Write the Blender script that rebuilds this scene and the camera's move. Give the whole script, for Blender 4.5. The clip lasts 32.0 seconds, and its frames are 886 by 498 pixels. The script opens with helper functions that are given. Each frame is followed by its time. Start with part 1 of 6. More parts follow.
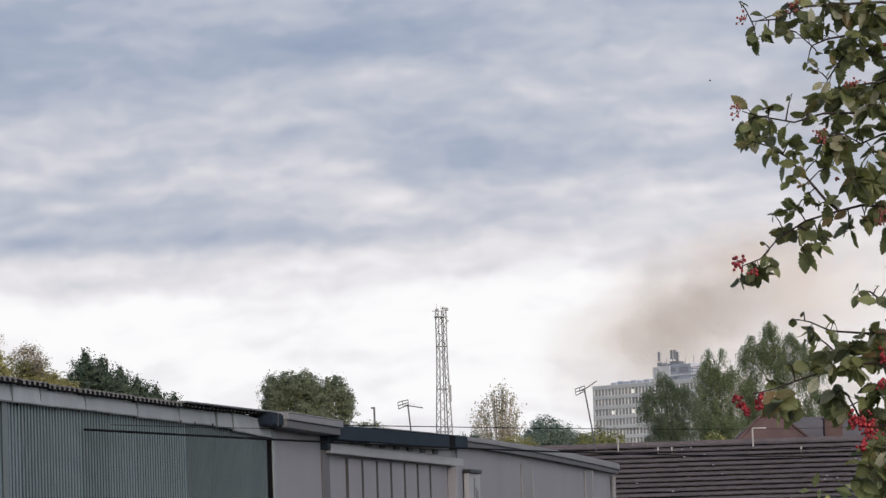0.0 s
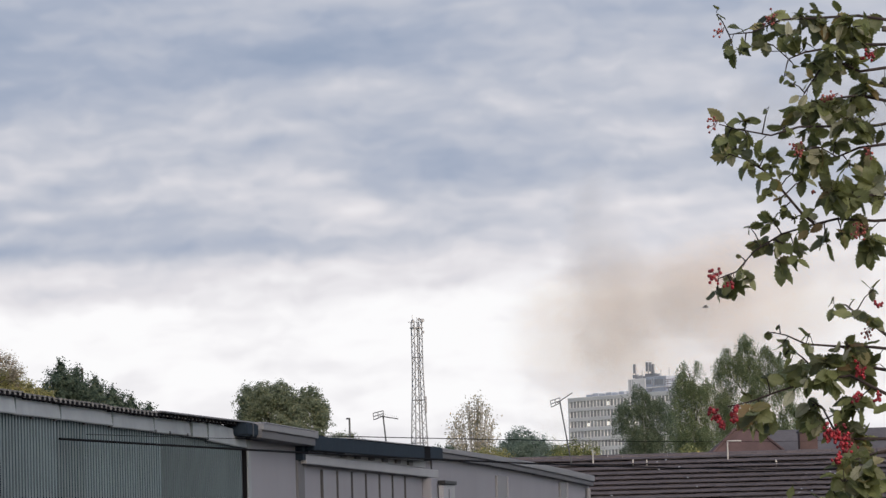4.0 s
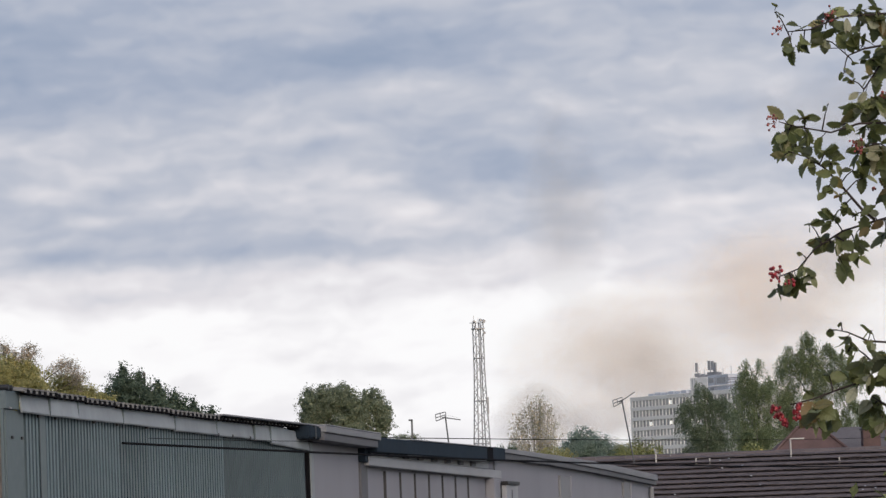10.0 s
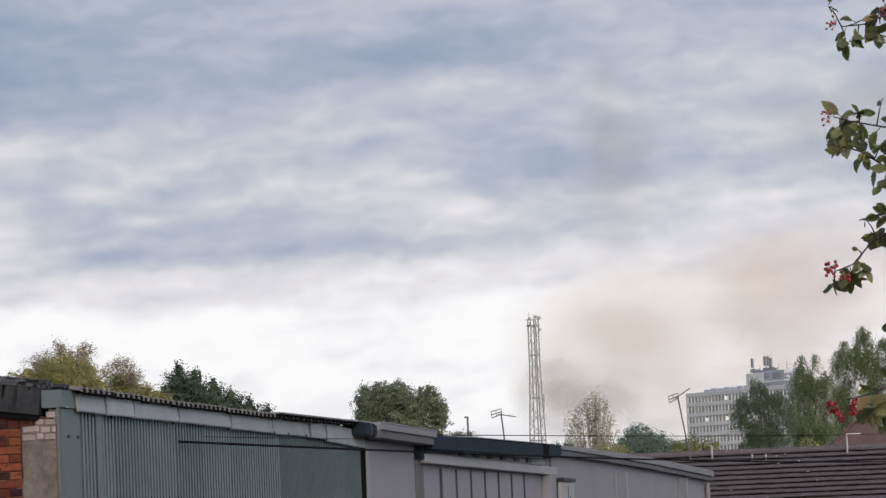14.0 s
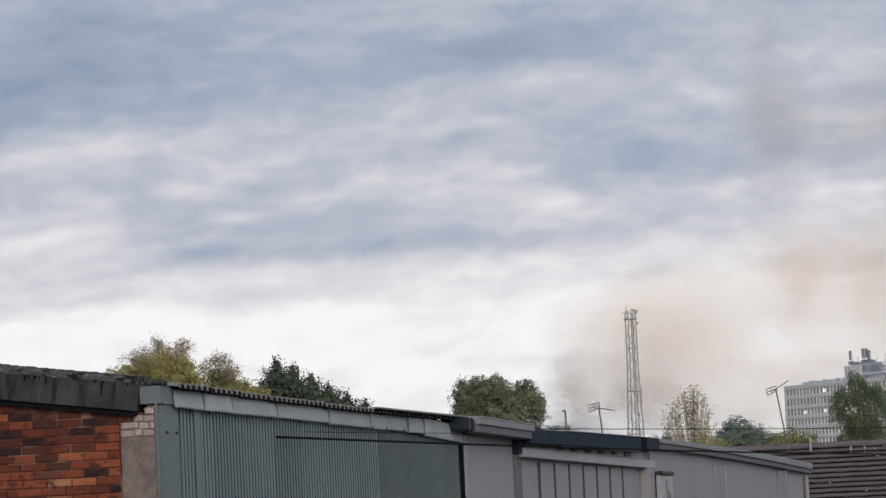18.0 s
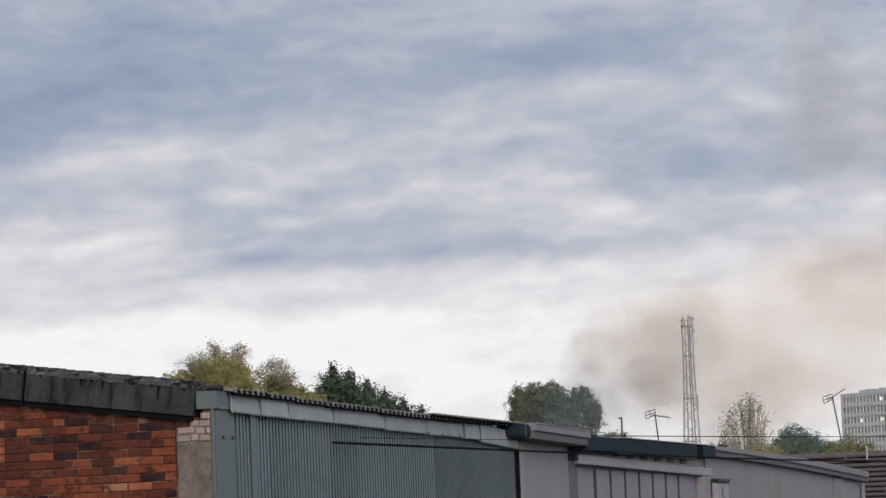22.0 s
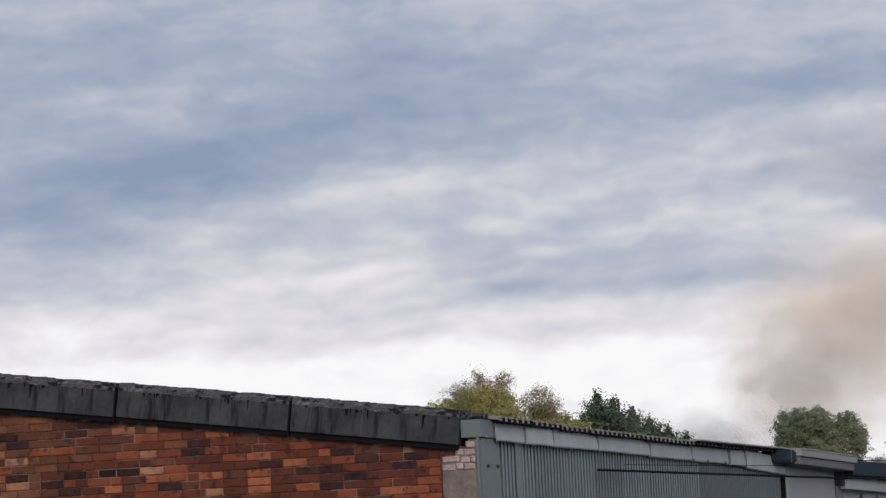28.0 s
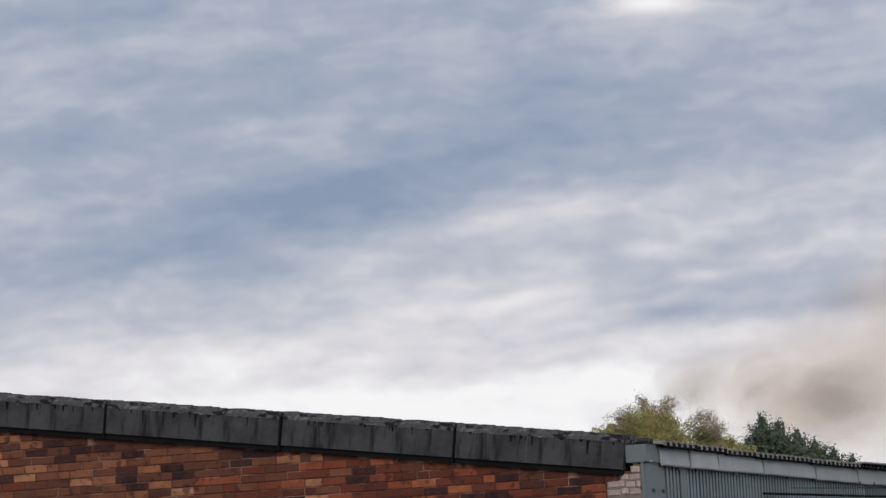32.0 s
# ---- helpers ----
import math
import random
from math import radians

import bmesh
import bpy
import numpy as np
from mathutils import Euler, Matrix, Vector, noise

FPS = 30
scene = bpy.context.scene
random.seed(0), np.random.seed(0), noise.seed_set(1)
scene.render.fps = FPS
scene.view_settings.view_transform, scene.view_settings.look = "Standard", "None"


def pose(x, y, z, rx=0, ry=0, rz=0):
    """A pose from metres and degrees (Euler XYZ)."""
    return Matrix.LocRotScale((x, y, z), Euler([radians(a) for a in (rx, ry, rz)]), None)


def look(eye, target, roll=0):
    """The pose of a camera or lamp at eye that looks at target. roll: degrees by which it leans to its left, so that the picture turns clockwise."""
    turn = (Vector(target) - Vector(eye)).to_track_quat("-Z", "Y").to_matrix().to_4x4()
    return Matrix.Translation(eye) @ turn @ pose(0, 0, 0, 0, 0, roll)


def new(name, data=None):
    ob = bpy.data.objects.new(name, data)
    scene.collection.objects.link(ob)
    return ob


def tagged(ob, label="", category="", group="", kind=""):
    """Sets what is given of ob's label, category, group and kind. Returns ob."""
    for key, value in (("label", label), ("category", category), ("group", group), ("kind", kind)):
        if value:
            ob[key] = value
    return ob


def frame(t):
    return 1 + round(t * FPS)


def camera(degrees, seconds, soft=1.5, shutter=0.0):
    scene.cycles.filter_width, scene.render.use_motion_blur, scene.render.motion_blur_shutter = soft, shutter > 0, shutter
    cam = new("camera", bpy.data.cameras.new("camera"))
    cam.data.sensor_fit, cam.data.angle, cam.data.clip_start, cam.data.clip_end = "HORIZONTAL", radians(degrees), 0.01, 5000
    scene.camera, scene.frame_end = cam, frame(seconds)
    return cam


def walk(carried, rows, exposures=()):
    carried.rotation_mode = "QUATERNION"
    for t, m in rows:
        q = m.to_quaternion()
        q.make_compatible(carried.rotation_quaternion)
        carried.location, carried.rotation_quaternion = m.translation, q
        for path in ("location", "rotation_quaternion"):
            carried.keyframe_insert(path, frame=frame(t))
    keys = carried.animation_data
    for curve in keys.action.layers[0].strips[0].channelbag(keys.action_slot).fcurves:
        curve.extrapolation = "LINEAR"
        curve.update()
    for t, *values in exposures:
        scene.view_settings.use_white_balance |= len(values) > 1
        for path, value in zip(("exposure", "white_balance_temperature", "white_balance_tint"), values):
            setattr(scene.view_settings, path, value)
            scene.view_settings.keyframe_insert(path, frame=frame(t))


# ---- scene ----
# ---- camera ----
EYE = 1.65
cam = camera(12.0, 32.0, soft=1.4)
ROWS = [
    (0, 3.990, 1.832, -2.841), (0.5, 3.995, 1.849, -2.894), (1, 4.004, 1.774, -2.941), (1.5, 4.012, 1.753, -2.983),
    (2, 4.036, 1.700, -3.044), (2.5, 4.060, 1.637, -3.102), (3, 4.080, 1.575, -3.159), (3.5, 4.107, 1.519, -3.194),
    (5.5, 4.196, 1.736, -3.110), (6, 4.224, 1.752, -3.007), (6.5, 4.245, 1.970, -2.864), (7, 4.236, 2.017, -2.680),
    (7.5, 4.219, 2.077, -2.525), (8, 4.207, 2.151, -2.413), (8.5, 4.206, 2.086, -2.366), (9, 4.203, 2.174, -2.343),
    (9.5, 4.189, 2.117, -2.333), (10, 4.171, 2.080, -2.322), (10.5, 4.161, 2.089, -2.276), (11, 4.134, 2.171, -2.226),
    (11.5, 4.127, 2.223, -2.182), (12, 4.134, 2.156, -2.157), (12.5, 4.147, 2.154, -2.123), (13, 4.158, 2.217, -2.013),
    (13.5, 4.170, 2.278, -1.814), (14, 4.161, 2.336, -1.556), (14.5, 4.160, 2.402, -1.292), (15, 4.164, 2.425, -1.083),
    (15.5, 4.168, 2.430, -0.917), (17.5, 4.127, 2.590, -0.346), (18, 4.140, 2.603, -0.217), (18.5, 4.161, 2.574, -0.132),
    (19, 4.191, 2.506, -0.079), (19.5, 4.227, 2.392, -0.048), (20, 4.242, 2.382, 0.004), (20.5, 4.259, 2.282, 0.112),
    (21, 4.270, 2.311, 0.252), (21.5, 4.264, 2.298, 0.413), (22, 4.257, 2.298, 0.535), (22.5, 4.243, 2.384, 0.630),
    (23, 4.243, 2.430, 0.690), (23.5, 4.233, 2.431, 0.751), (24, 4.217, 2.511, 0.838), (24.5, 4.209, 2.572, 0.942),
    (26.5, 4.419, 2.251, 2.152), (27, 4.567, 2.432, 2.864), (27.5, 4.696, 2.640, 3.580), (28, 4.789, 2.715, 4.152),
    (28.5, 4.838, 2.842, 4.524), (29, 4.878, 2.831, 4.760), (29.5, 4.931, 2.877, 4.973), (30, 5.001, 2.892, 5.199),
    (30.5, 5.077, 2.971, 5.447), (31, 5.144, 3.068, 5.761), (31.5, 5.209, 3.056, 6.096), (32, 5.259, 3.223, 6.413),
]
walk(cam, [(t, pose(0, 0, EYE, 90 + p, r, y)) for t, p, r, y in ROWS], exposures=[(0, 0.04), (14, 0.03), (18, -0.03), (24, -0.05), (28, 0.0), (30, -0.01), (32, -0.05)])

# ---- world and sun: a high, broken overcast in the evening ----
world = bpy.data.worlds.new("world")
scene.world = world
world.use_nodes = True
wn = world.node_tree.nodes
sky = wn.new("ShaderNodeTexSky")
sky.sky_type, sky.sun_disc = "NISHITA", False
sky.sun_elevation, sky.sun_rotation = radians(33), radians(158)
sky.air_density, sky.dust_density, sky.ozone_density = 1.0, 3.5, 1.5
wn["Background"].inputs["Strength"].default_value = 0.165
world.node_tree.links.new(sky.outputs[0], wn["Background"].inputs["Color"])

sun_data = bpy.data.lights.new("sun", "SUN")
sun_data.energy, sun_data.angle, sun_data.color = 0.32, radians(40), (1.0, 0.965, 0.935)
sun = new("sun", sun_data)
sun.matrix_world = look((0, 0, 0), (-0.30, 0.78, -0.55))


# ---- node helpers ----
class Mat:
    """A node material: n() adds a node, link() joins sockets."""

    def __init__(self, name):
        self.m = bpy.data.materials.new(name)
        self.m.use_nodes = True
        self.t = self.m.node_tree
        self.b = self.t.nodes["Principled BSDF"]
        self.out = self.t.nodes["Material Output"]

    def n(self, kind, **kw):
        node = self.t.nodes.new("ShaderNode" + kind)
        if "operation" in kw:
            node.operation = kw["operation"]
        if "noise_dimensions" in kw:
            node.noise_dimensions = kw["noise_dimensions"]
        if "data_type" in kw:
            node.data_type = kw["data_type"]
        if "blend_type" in kw:
            node.blend_type = kw["blend_type"]
        if "uv_map" in kw:
            node.uv_map = kw["uv_map"]
        if "vector_type" in kw:
            node.vector_type = kw["vector_type"]
        return node

    def link(self, a, b):
        self.t.links.new(a, b)

    def math(self, op, a, b=None, c=None):
        node = self.n("Math", operation=op)
        for i, v in enumerate((a, b, c)):
            if v is None:
                continue
            if isinstance(v, (int, float)):
                node.inputs[i].default_value = v
            else:
                self.link(v, node.inputs[i])
        return node.outputs[0]

    def coords(self, scale=(1, 1, 1), kind="Object", rot=(0, 0, 0), loc=(0, 0, 0)):
        tc, mp = self.n("TexCoord"), self.n("Mapping")
        mp.inputs["Scale"].default_value = scale
        mp.inputs["Rotation"].default_value = rot
        mp.inputs["Location"].default_value = loc
        self.link(tc.outputs[kind], mp.inputs["Vector"])
        return mp.outputs[0]

    def noise(self, vec, scale, detail=4, rough=0.55, dist=0.0):
        nz = self.n("TexNoise")
        nz.inputs["Scale"].default_value, nz.inputs["Detail"].default_value = scale, detail
        nz.inputs["Roughness"].default_value, nz.inputs["Distortion"].default_value = rough, dist
        if vec is not None:
            self.link(vec, nz.inputs["Vector"])
        return nz.outputs["Fac"]

    def ramp(self, fac, stops, interp="LINEAR"):
        rp = self.n("ValToRGB")
        cr = rp.color_ramp
        cr.interpolation = interp
        while len(cr.elements) < len(stops):
            cr.elements.new(0.5)
        for e, (p, c) in zip(cr.elements, stops):
            e.position = p
            e.color = (*c, 1) if not isinstance(c, (int, float)) else (c, c, c, 1)
        self.link(fac, rp.inputs[0])
        return rp.outputs[0]

    def mix(self, fac, a, b, blend="MIX"):
        mx = self.n("Mix", data_type="RGBA", blend_type=blend)
        for sock, v in ((mx.inputs[0], fac), (mx.inputs[6], a), (mx.inputs[7], b)):
            if isinstance(v, (int, float)):
                sock.default_value = v
            elif isinstance(v, tuple):
                sock.default_value = (*v, 1)
            else:
                self.link(v, sock)
        return mx.outputs[2]

    def bump(self, height, strength=0.3, dist=0.01):
        bp = self.n("Bump")
        bp.inputs["Strength"].default_value, bp.inputs["Distance"].default_value = strength, dist
        self.link(height, bp.inputs["Height"])
        self.link(bp.outputs[0], self.b.inputs["Normal"])


def surface(name, col, rough=0.7, metal=0.0, vary=0.25, coarse=1.5, fine=18.0, bump=0.25, depth=0.006, rand=0.0, island=0.0, stretch=(1, 1, 1)):
    """A weathered surface: two scales of tone, a little relief, and a shift of tone from piece to piece."""
    k = Mat(name)
    vec = k.coords(stretch)
    a, b = k.noise(vec, coarse, 5), k.noise(vec, fine, 6, 0.65)
    dark, light = tuple(c * (1 - vary) for c in col), tuple(min(1, c * (1 + vary)) for c in col)
    tone = k.mix(k.ramp(a, [(0.3, 0.0), (0.7, 1.0)]), dark, light)
    tone = k.mix(0.35, tone, k.mix(k.ramp(b, [(0.35, 0.0), (0.65, 1.0)]), dark, light))
    if rand or island:
        src = k.n("ObjectInfo").outputs["Random"] if rand else k.n("NewGeometry").outputs["Random Per Island"]
        w = rand or island
        hsv = k.n("HueSaturation")
        k.link(tone, hsv.inputs["Color"])
        k.link(k.math("MULTIPLY_ADD", src, 2 * w, 1 - w), hsv.inputs["Value"])
        tone = hsv.outputs[0]
    k.link(tone, k.b.inputs["Base Color"])
    k.b.inputs["Metallic"].default_value = metal
    k.link(k.math("MULTIPLY_ADD", b, 0.25, rough - 0.12), k.b.inputs["Roughness"])
    if bump:
        k.bump(b, bump, depth)
    return k.m


# ---- mesh helpers ----
def mesh_of(bm, name, smooth=False):
    me = bpy.data.meshes.new(name)
    bm.normal_update()
    bm.to_mesh(me)
    bm.free()
    if smooth:
        me.polygons.foreach_set("use_smooth", [True] * len(me.polygons))
    return me


def part(name, bm, material, parent=None, label="", at=None, smooth=False):
    me = bm if isinstance(bm, bpy.types.Mesh) else mesh_of(bm, name, smooth)
    if material and not me.materials:
        me.materials.append(material)
    ob = new(name, me)
    if parent is not None:
        ob.parent = parent
    if at is not None:
        ob.matrix_basis = at
    if label:
        ob["label"] = label
    return ob


def thing(name, m, label, category, group="", kind=""):
    ob = new(name)
    ob.matrix_basis = m
    ob.empty_display_size = 0.1
    return tagged(ob, label, category, group, kind)


def box(bm, x0, x1, y0, y1, z0, z1, m=None):
    co = [(x, y, z) for z in (z0, z1) for y in (y0, y1) for x in (x0, x1)]
    v = [bm.verts.new(m @ Vector(c) if m else c) for c in co]
    for q in ((0, 2, 3, 1), (4, 5, 7, 6), (0, 1, 5, 4), (1, 3, 7, 5), (3, 2, 6, 7), (2, 0, 4, 6)):
        bm.faces.new([v[i] for i in q])
    return v


def bevelled(x0, x1, y0, y1, z0, z1, w=0.005, seg=1):
    bm = bmesh.new()
    box(bm, x0, x1, y0, y1, z0, z1)
    bmesh.ops.bevel(bm, geom=list(bm.edges), offset=w, segments=seg, affect="EDGES")
    return bm


def tube(bm, pts, r0, r1=None, n=6, cap=True):
    """A round bar along points, from radius r0 to r1."""
    r1 = r0 if r1 is None else r1
    pts = [Vector(p) for p in pts]
    rings = []
    for i, p in enumerate(pts):
        d = (pts[min(i + 1, len(pts) - 1)] - pts[max(i - 1, 0)]).normalized()
        a = d.orthogonal().normalized() if abs(d.z) > 0.9 else d.cross(Vector((0, 0, 1))).normalized()
        b = d.cross(a)
        r = r0 + (r1 - r0) * i / max(1, len(pts) - 1)
        rings.append([bm.verts.new(p + r * (math.cos(2 * math.pi * j / n) * a + math.sin(2 * math.pi * j / n) * b)) for j in range(n)])
    for q, w in zip(rings, rings[1:]):
        for j in range(n):
            bm.faces.new((q[j], q[(j + 1) % n], w[(j + 1) % n], w[j]))
    if cap:
        bm.faces.new(list(reversed(rings[0])))
        bm.faces.new(rings[-1])


def tube_bm(pts, r0, r1=None, n=6):
    bm = bmesh.new()
    tube(bm, pts, r0, r1, n)
    return bm


# ---- sky backdrop: a far curved screen of drifting evening cloud ----
DARK_BANKS = [  # bearing, height, half length, half depth (degrees), slope, weight
    (-7.10, 6.05, 4.20, 0.52, 10, -0.78),
    (1.46, 6.80, 1.54, 0.31, 7, -0.60),
    (-2.23, 6.52, 1.92, 0.46, 6, -0.50),
    (-1.52, 4.21, 2.30, 0.19, 3, -0.45),
    (4.08, 5.26, 1.92, 0.38, 0, -0.40),
    (0.19, 4.21, 1.38, 0.15, 3, -0.40),
    (-1.32, 4.61, 1.92, 0.19, 4, -0.45),
    (-9.94, 8.70, 1.54, 0.23, 1, -0.40),
    (-8.60, 7.40, 5.00, 1.30, 6, -0.38),
    (-8.51, 4.32, 0.92, 0.09, 1, -0.25),
    (-2.65, 4.20, 0.55, 0.12, 10, -0.40),
    (-11.30, 5.40, 1.40, 0.30, 2, -0.35),
    (-8.60, 5.35, 3.20, 0.60, 9, -0.42),
]
BRIGHT_BANKS = [
    (-8.00, 4.02, 3.40, 0.34, 3, 0.50),
    (-4.40, 4.55, 0.80, 0.12, 8, 0.35),
    (2.31, 6.41, 0.92, 0.19, 1, 0.50),
    (1.37, 5.82, 0.77, 0.11, 2, 0.40),
    (1.58, 5.16, 0.46, 0.12, 0, 0.50),
    (2.26, 4.70, 0.38, 0.11, 0, 0.60),
    (-2.20, 4.68, 0.35, 0.09, 0, 0.60),
    (-1.28, 4.81, 0.61, 0.15, 3, 0.35),
    (-2.72, 5.07, 0.54, 0.12, -1, 0.40),
    (6.50, 4.70, 0.92, 0.11, 3, 0.45),
    (-4.80, 4.48, 0.46, 0.12, 12, 0.35),
    (-6.76, 5.13, 0.46, 0.11, 6, 0.40),
    (-5.11, 5.56, 1.92, 0.15, 6, 0.40),
    (-2.59, 8.43, 0.69, 0.17, -3, 1.60),
    (-10.91, 7.91, 0.69, 0.31, 1, 0.25),
]


def cloud_material():
    k = Mat("evening_cloud")
    uv = k.n("UVMap", uv_map="angles").outputs[0]
    # a slow warp so that nothing runs along straight lines
    warp = k.n("TexNoise")
    warp.inputs["Scale"].default_value, warp.inputs["Detail"].default_value = 0.9, 3
    k.link(uv, warp.inputs["Vector"])
    wv = k.n("VectorMath", operation="MULTIPLY_ADD")
    k.link(warp.outputs["Color"], wv.inputs[0])
    wv.inputs[1].default_value, wv.inputs[2].default_value = (0.9, 0.35, 0), (-0.45, -0.175, 0)
    add = k.n("VectorMath", operation="ADD")
    k.link(uv, add.inputs[0])
    k.link(wv.outputs[0], add.inputs[1])
    warped = add.outputs[0]
    sep = k.n("SeparateXYZ")
    k.link(warped, sep.inputs[0])
    # the bright gap over the land closes where the layer of cloud begins, a little higher towards the east
    height = k.math("MULTIPLY_ADD", sep.outputs[0], -0.012, sep.outputs[1])
    base = k.ramp(k.math("DIVIDE", height, 10.0), [(0.20, 0.93), (0.33, 0.98), (0.375, 0.74), (0.43, 0.57), (0.55, 0.48), (0.75, 0.39), (1.0, 0.34)], "EASE")
    total = base

    def streaks(scale, rot, nscale, detail, weight, total):
        mp = k.n("Mapping")
        mp.inputs["Scale"].default_value, mp.inputs["Rotation"].default_value = scale, (0, 0, radians(rot))
        k.link(warped, mp.inputs["Vector"])
        v = k.noise(mp.outputs[0], nscale, detail, 0.6)
        return k.math("MULTIPLY_ADD", k.math("SUBTRACT", v, 0.5), weight, total)

    total = streaks((0.26, 1.0, 1), -6, 1.15, 2, 0.60, total)
    total = streaks((0.32, 1.0, 1), -9, 2.4, 2, 0.34, total)
    total = streaks((0.48, 1.0, 1), -8, 3.4, 1, 0.22, total)
    total = streaks((0.55, 1.0, 1), -10, 7.0, 1, 0.07, total)
    for bearing, rise, length, depth, slope, weight in DARK_BANKS + BRIGHT_BANKS:
        mp = k.n("Mapping", vector_type="TEXTURE")
        mp.inputs["Location"].default_value = (bearing, rise, 0)
        mp.inputs["Rotation"].default_value = (0, 0, radians(slope))
        mp.inputs["Scale"].default_value = (length, depth, 1)
        k.link(warped if weight < 0 else uv, mp.inputs["Vector"])
        ln = k.n("VectorMath", operation="LENGTH")
        k.link(mp.outputs[0], ln.inputs[0])
        bell = k.math("EXPONENT", k.math("MULTIPLY", k.math("POWER", ln.outputs["Value"], 2.0), -0.9))
        total = k.math("MULTIPLY_ADD", bell, weight * 0.36, total)
    col = k.ramp(total, [(0.0, (0.26, 0.33, 0.46)), (0.28, (0.38, 0.43, 0.54)), (0.48, (0.52, 0.545, 0.62)), (0.72, (0.74, 0.725, 0.76)), (0.95, (0.93, 0.92, 0.935)), (1.0, (0.95, 0.945, 0.955))])
    em = k.n("Emission")
    k.link(col, em.inputs["Color"])
    k.link(em.outputs[0], k.out.inputs["Surface"])
    k.t.nodes.remove(k.b)
    k.m.cycles.emission_sampling = "NONE"
    return k.m


def sky_screen():
    R, bm = 4300.0, bmesh.new()
    uvl = bm.loops.layers.uv.new("angles")
    cols = [[bm.verts.new((R * math.sin(radians(b)), R * math.cos(radians(b)), R * math.tan(radians(e)))) for e in range(-2, 19, 2)] for b in range(-36, 34, 2)]
    for i in range(len(cols) - 1):
        for j in range(len(cols[0]) - 1):
            fc = bm.faces.new((cols[i][j], cols[i][j + 1], cols[i + 1][j + 1], cols[i + 1][j]))
            for lp, (di, dj) in zip(fc.loops, ((0, 0), (0, 1), (1, 1), (1, 0))):
                lp[uvl].uv = (-36 + 2 * (i + di), -2 + 2 * (j + dj))
    ob = part("backdrop", bm, cloud_material())
    ob.location = (0, 0, EYE)
    return tagged(ob, "broken grey-blue evening cloud over a bright horizon", "sky", kind="structure")


backdrop = sky_screen()

# ---- ground: yard tarmac, then grass rising slowly to a far low hill ----


def ground_height(x, y):
    d = math.hypot(x, y)
    k = min(1.0, max(0.0, (d - 220) / 1100))
    return 20 * k * k * (3 - 2 * k)


def ground_material():
    k = Mat("ground")
    vec = k.coords()
    tar = k.ramp(k.noise(vec, 0.6, 8, 0.7), [(0.3, (0.035, 0.036, 0.038)), (0.7, (0.075, 0.073, 0.07))])
    grass = k.ramp(k.noise(vec, 0.12, 8, 0.7), [(0.3, (0.035, 0.055, 0.018)), (0.7, (0.09, 0.11, 0.04))])
    sep = k.n("SeparateXYZ")
    k.link(vec, sep.inputs[0])
    edge = k.math("ADD", sep.outputs[1], k.math("MULTIPLY", k.noise(vec, 0.2, 3), 8.0))
    k.link(k.mix(k.math("GREATER_THAN", edge, 128.0), tar, grass), k.b.inputs["Base Color"])
    k.b.inputs["Roughness"].default_value = 0.9
    k.bump(k.noise(vec, 6, 6, 0.7), 0.4, 0.03)
    return k.m


def build_ground():
    bm = bmesh.new()
    radii = [0, 5, 12, 25, 45, 70, 100, 140, 190, 240, 300, 380, 480, 600, 750, 900, 1050, 1200, 1400, 1800, 2600, 3600, 4800]
    n = 48
    rings = [[bm.verts.new((0, 0, 0))]]
    for r in radii[1:]:
        rings.append([bm.verts.new((r * math.sin(2 * math.pi * i / n), r * math.cos(2 * math.pi * i / n), ground_height(r, 0))) for i in range(n)])
    for i in range(n):
        bm.faces.new((rings[0][0], rings[1][(i + 1) % n], rings[1][i]))
    for a, b in zip(rings[1:], rings[2:]):
        for i in range(n):
            bm.faces.new((a[i], a[(i + 1) % n], b[(i + 1) % n], b[i]))
    return tagged(part("ground", bm, ground_material()), "tarmac yard running into rough grass on a low rise", "ground", kind="structure")


build_ground()

# ---- materials of the yard buildings ----
def patchy_mortar():
    """Dark red-stained mortar, paler where it has been pointed anew."""
    k = Mat("mortar")
    vec = k.coords()
    tone = k.mix(k.ramp(k.noise(vec, 3.2, 4, 0.6), [(0.50, 0.0), (0.60, 1.0)]), (0.085, 0.032, 0.024), (0.25, 0.15, 0.115))
    tone = k.mix(k.ramp(k.noise(vec, 50, 4, 0.6), [(0.4, 0.0), (0.8, 0.5)]), tone, (0.07, 0.045, 0.04))
    k.link(tone, k.b.inputs["Base Color"])
    k.b.inputs["Roughness"].default_value = 0.92
    k.b.inputs["Specular IOR Level"].default_value = 0.12
    return k.m


M_MORTAR = patchy_mortar()


def streaked_concrete():
    """Dark cast concrete with black weather streaks and paler scrapes."""
    k = Mat("weathered_concrete")
    vec = k.coords()
    streak = k.noise(k.coords((9, 9, 1.1)), 1.0, 4, 0.65)
    blot, fine = k.noise(vec, 4, 6, 0.65), k.noise(vec, 40, 6, 0.7)
    tone = k.mix(k.ramp(blot, [(0.3, 0.0), (0.7, 1.0)]), (0.024, 0.026, 0.030), (0.058, 0.061, 0.067))
    tone = k.mix(k.ramp(streak, [(0.53, 0.0), (0.66, 0.8)]), tone, (0.007, 0.007, 0.009))
    tone = k.mix(k.ramp(fine, [(0.58, 0.0), (0.80, 0.5)]), tone, (0.11, 0.11, 0.115))
    k.link(tone, k.b.inputs["Base Color"])
    k.b.inputs["Roughness"].default_value = 0.9
    k.b.inputs["Specular IOR Level"].default_value = 0.12
    k.bump(fine, 0.5, 0.006)
    return k.m


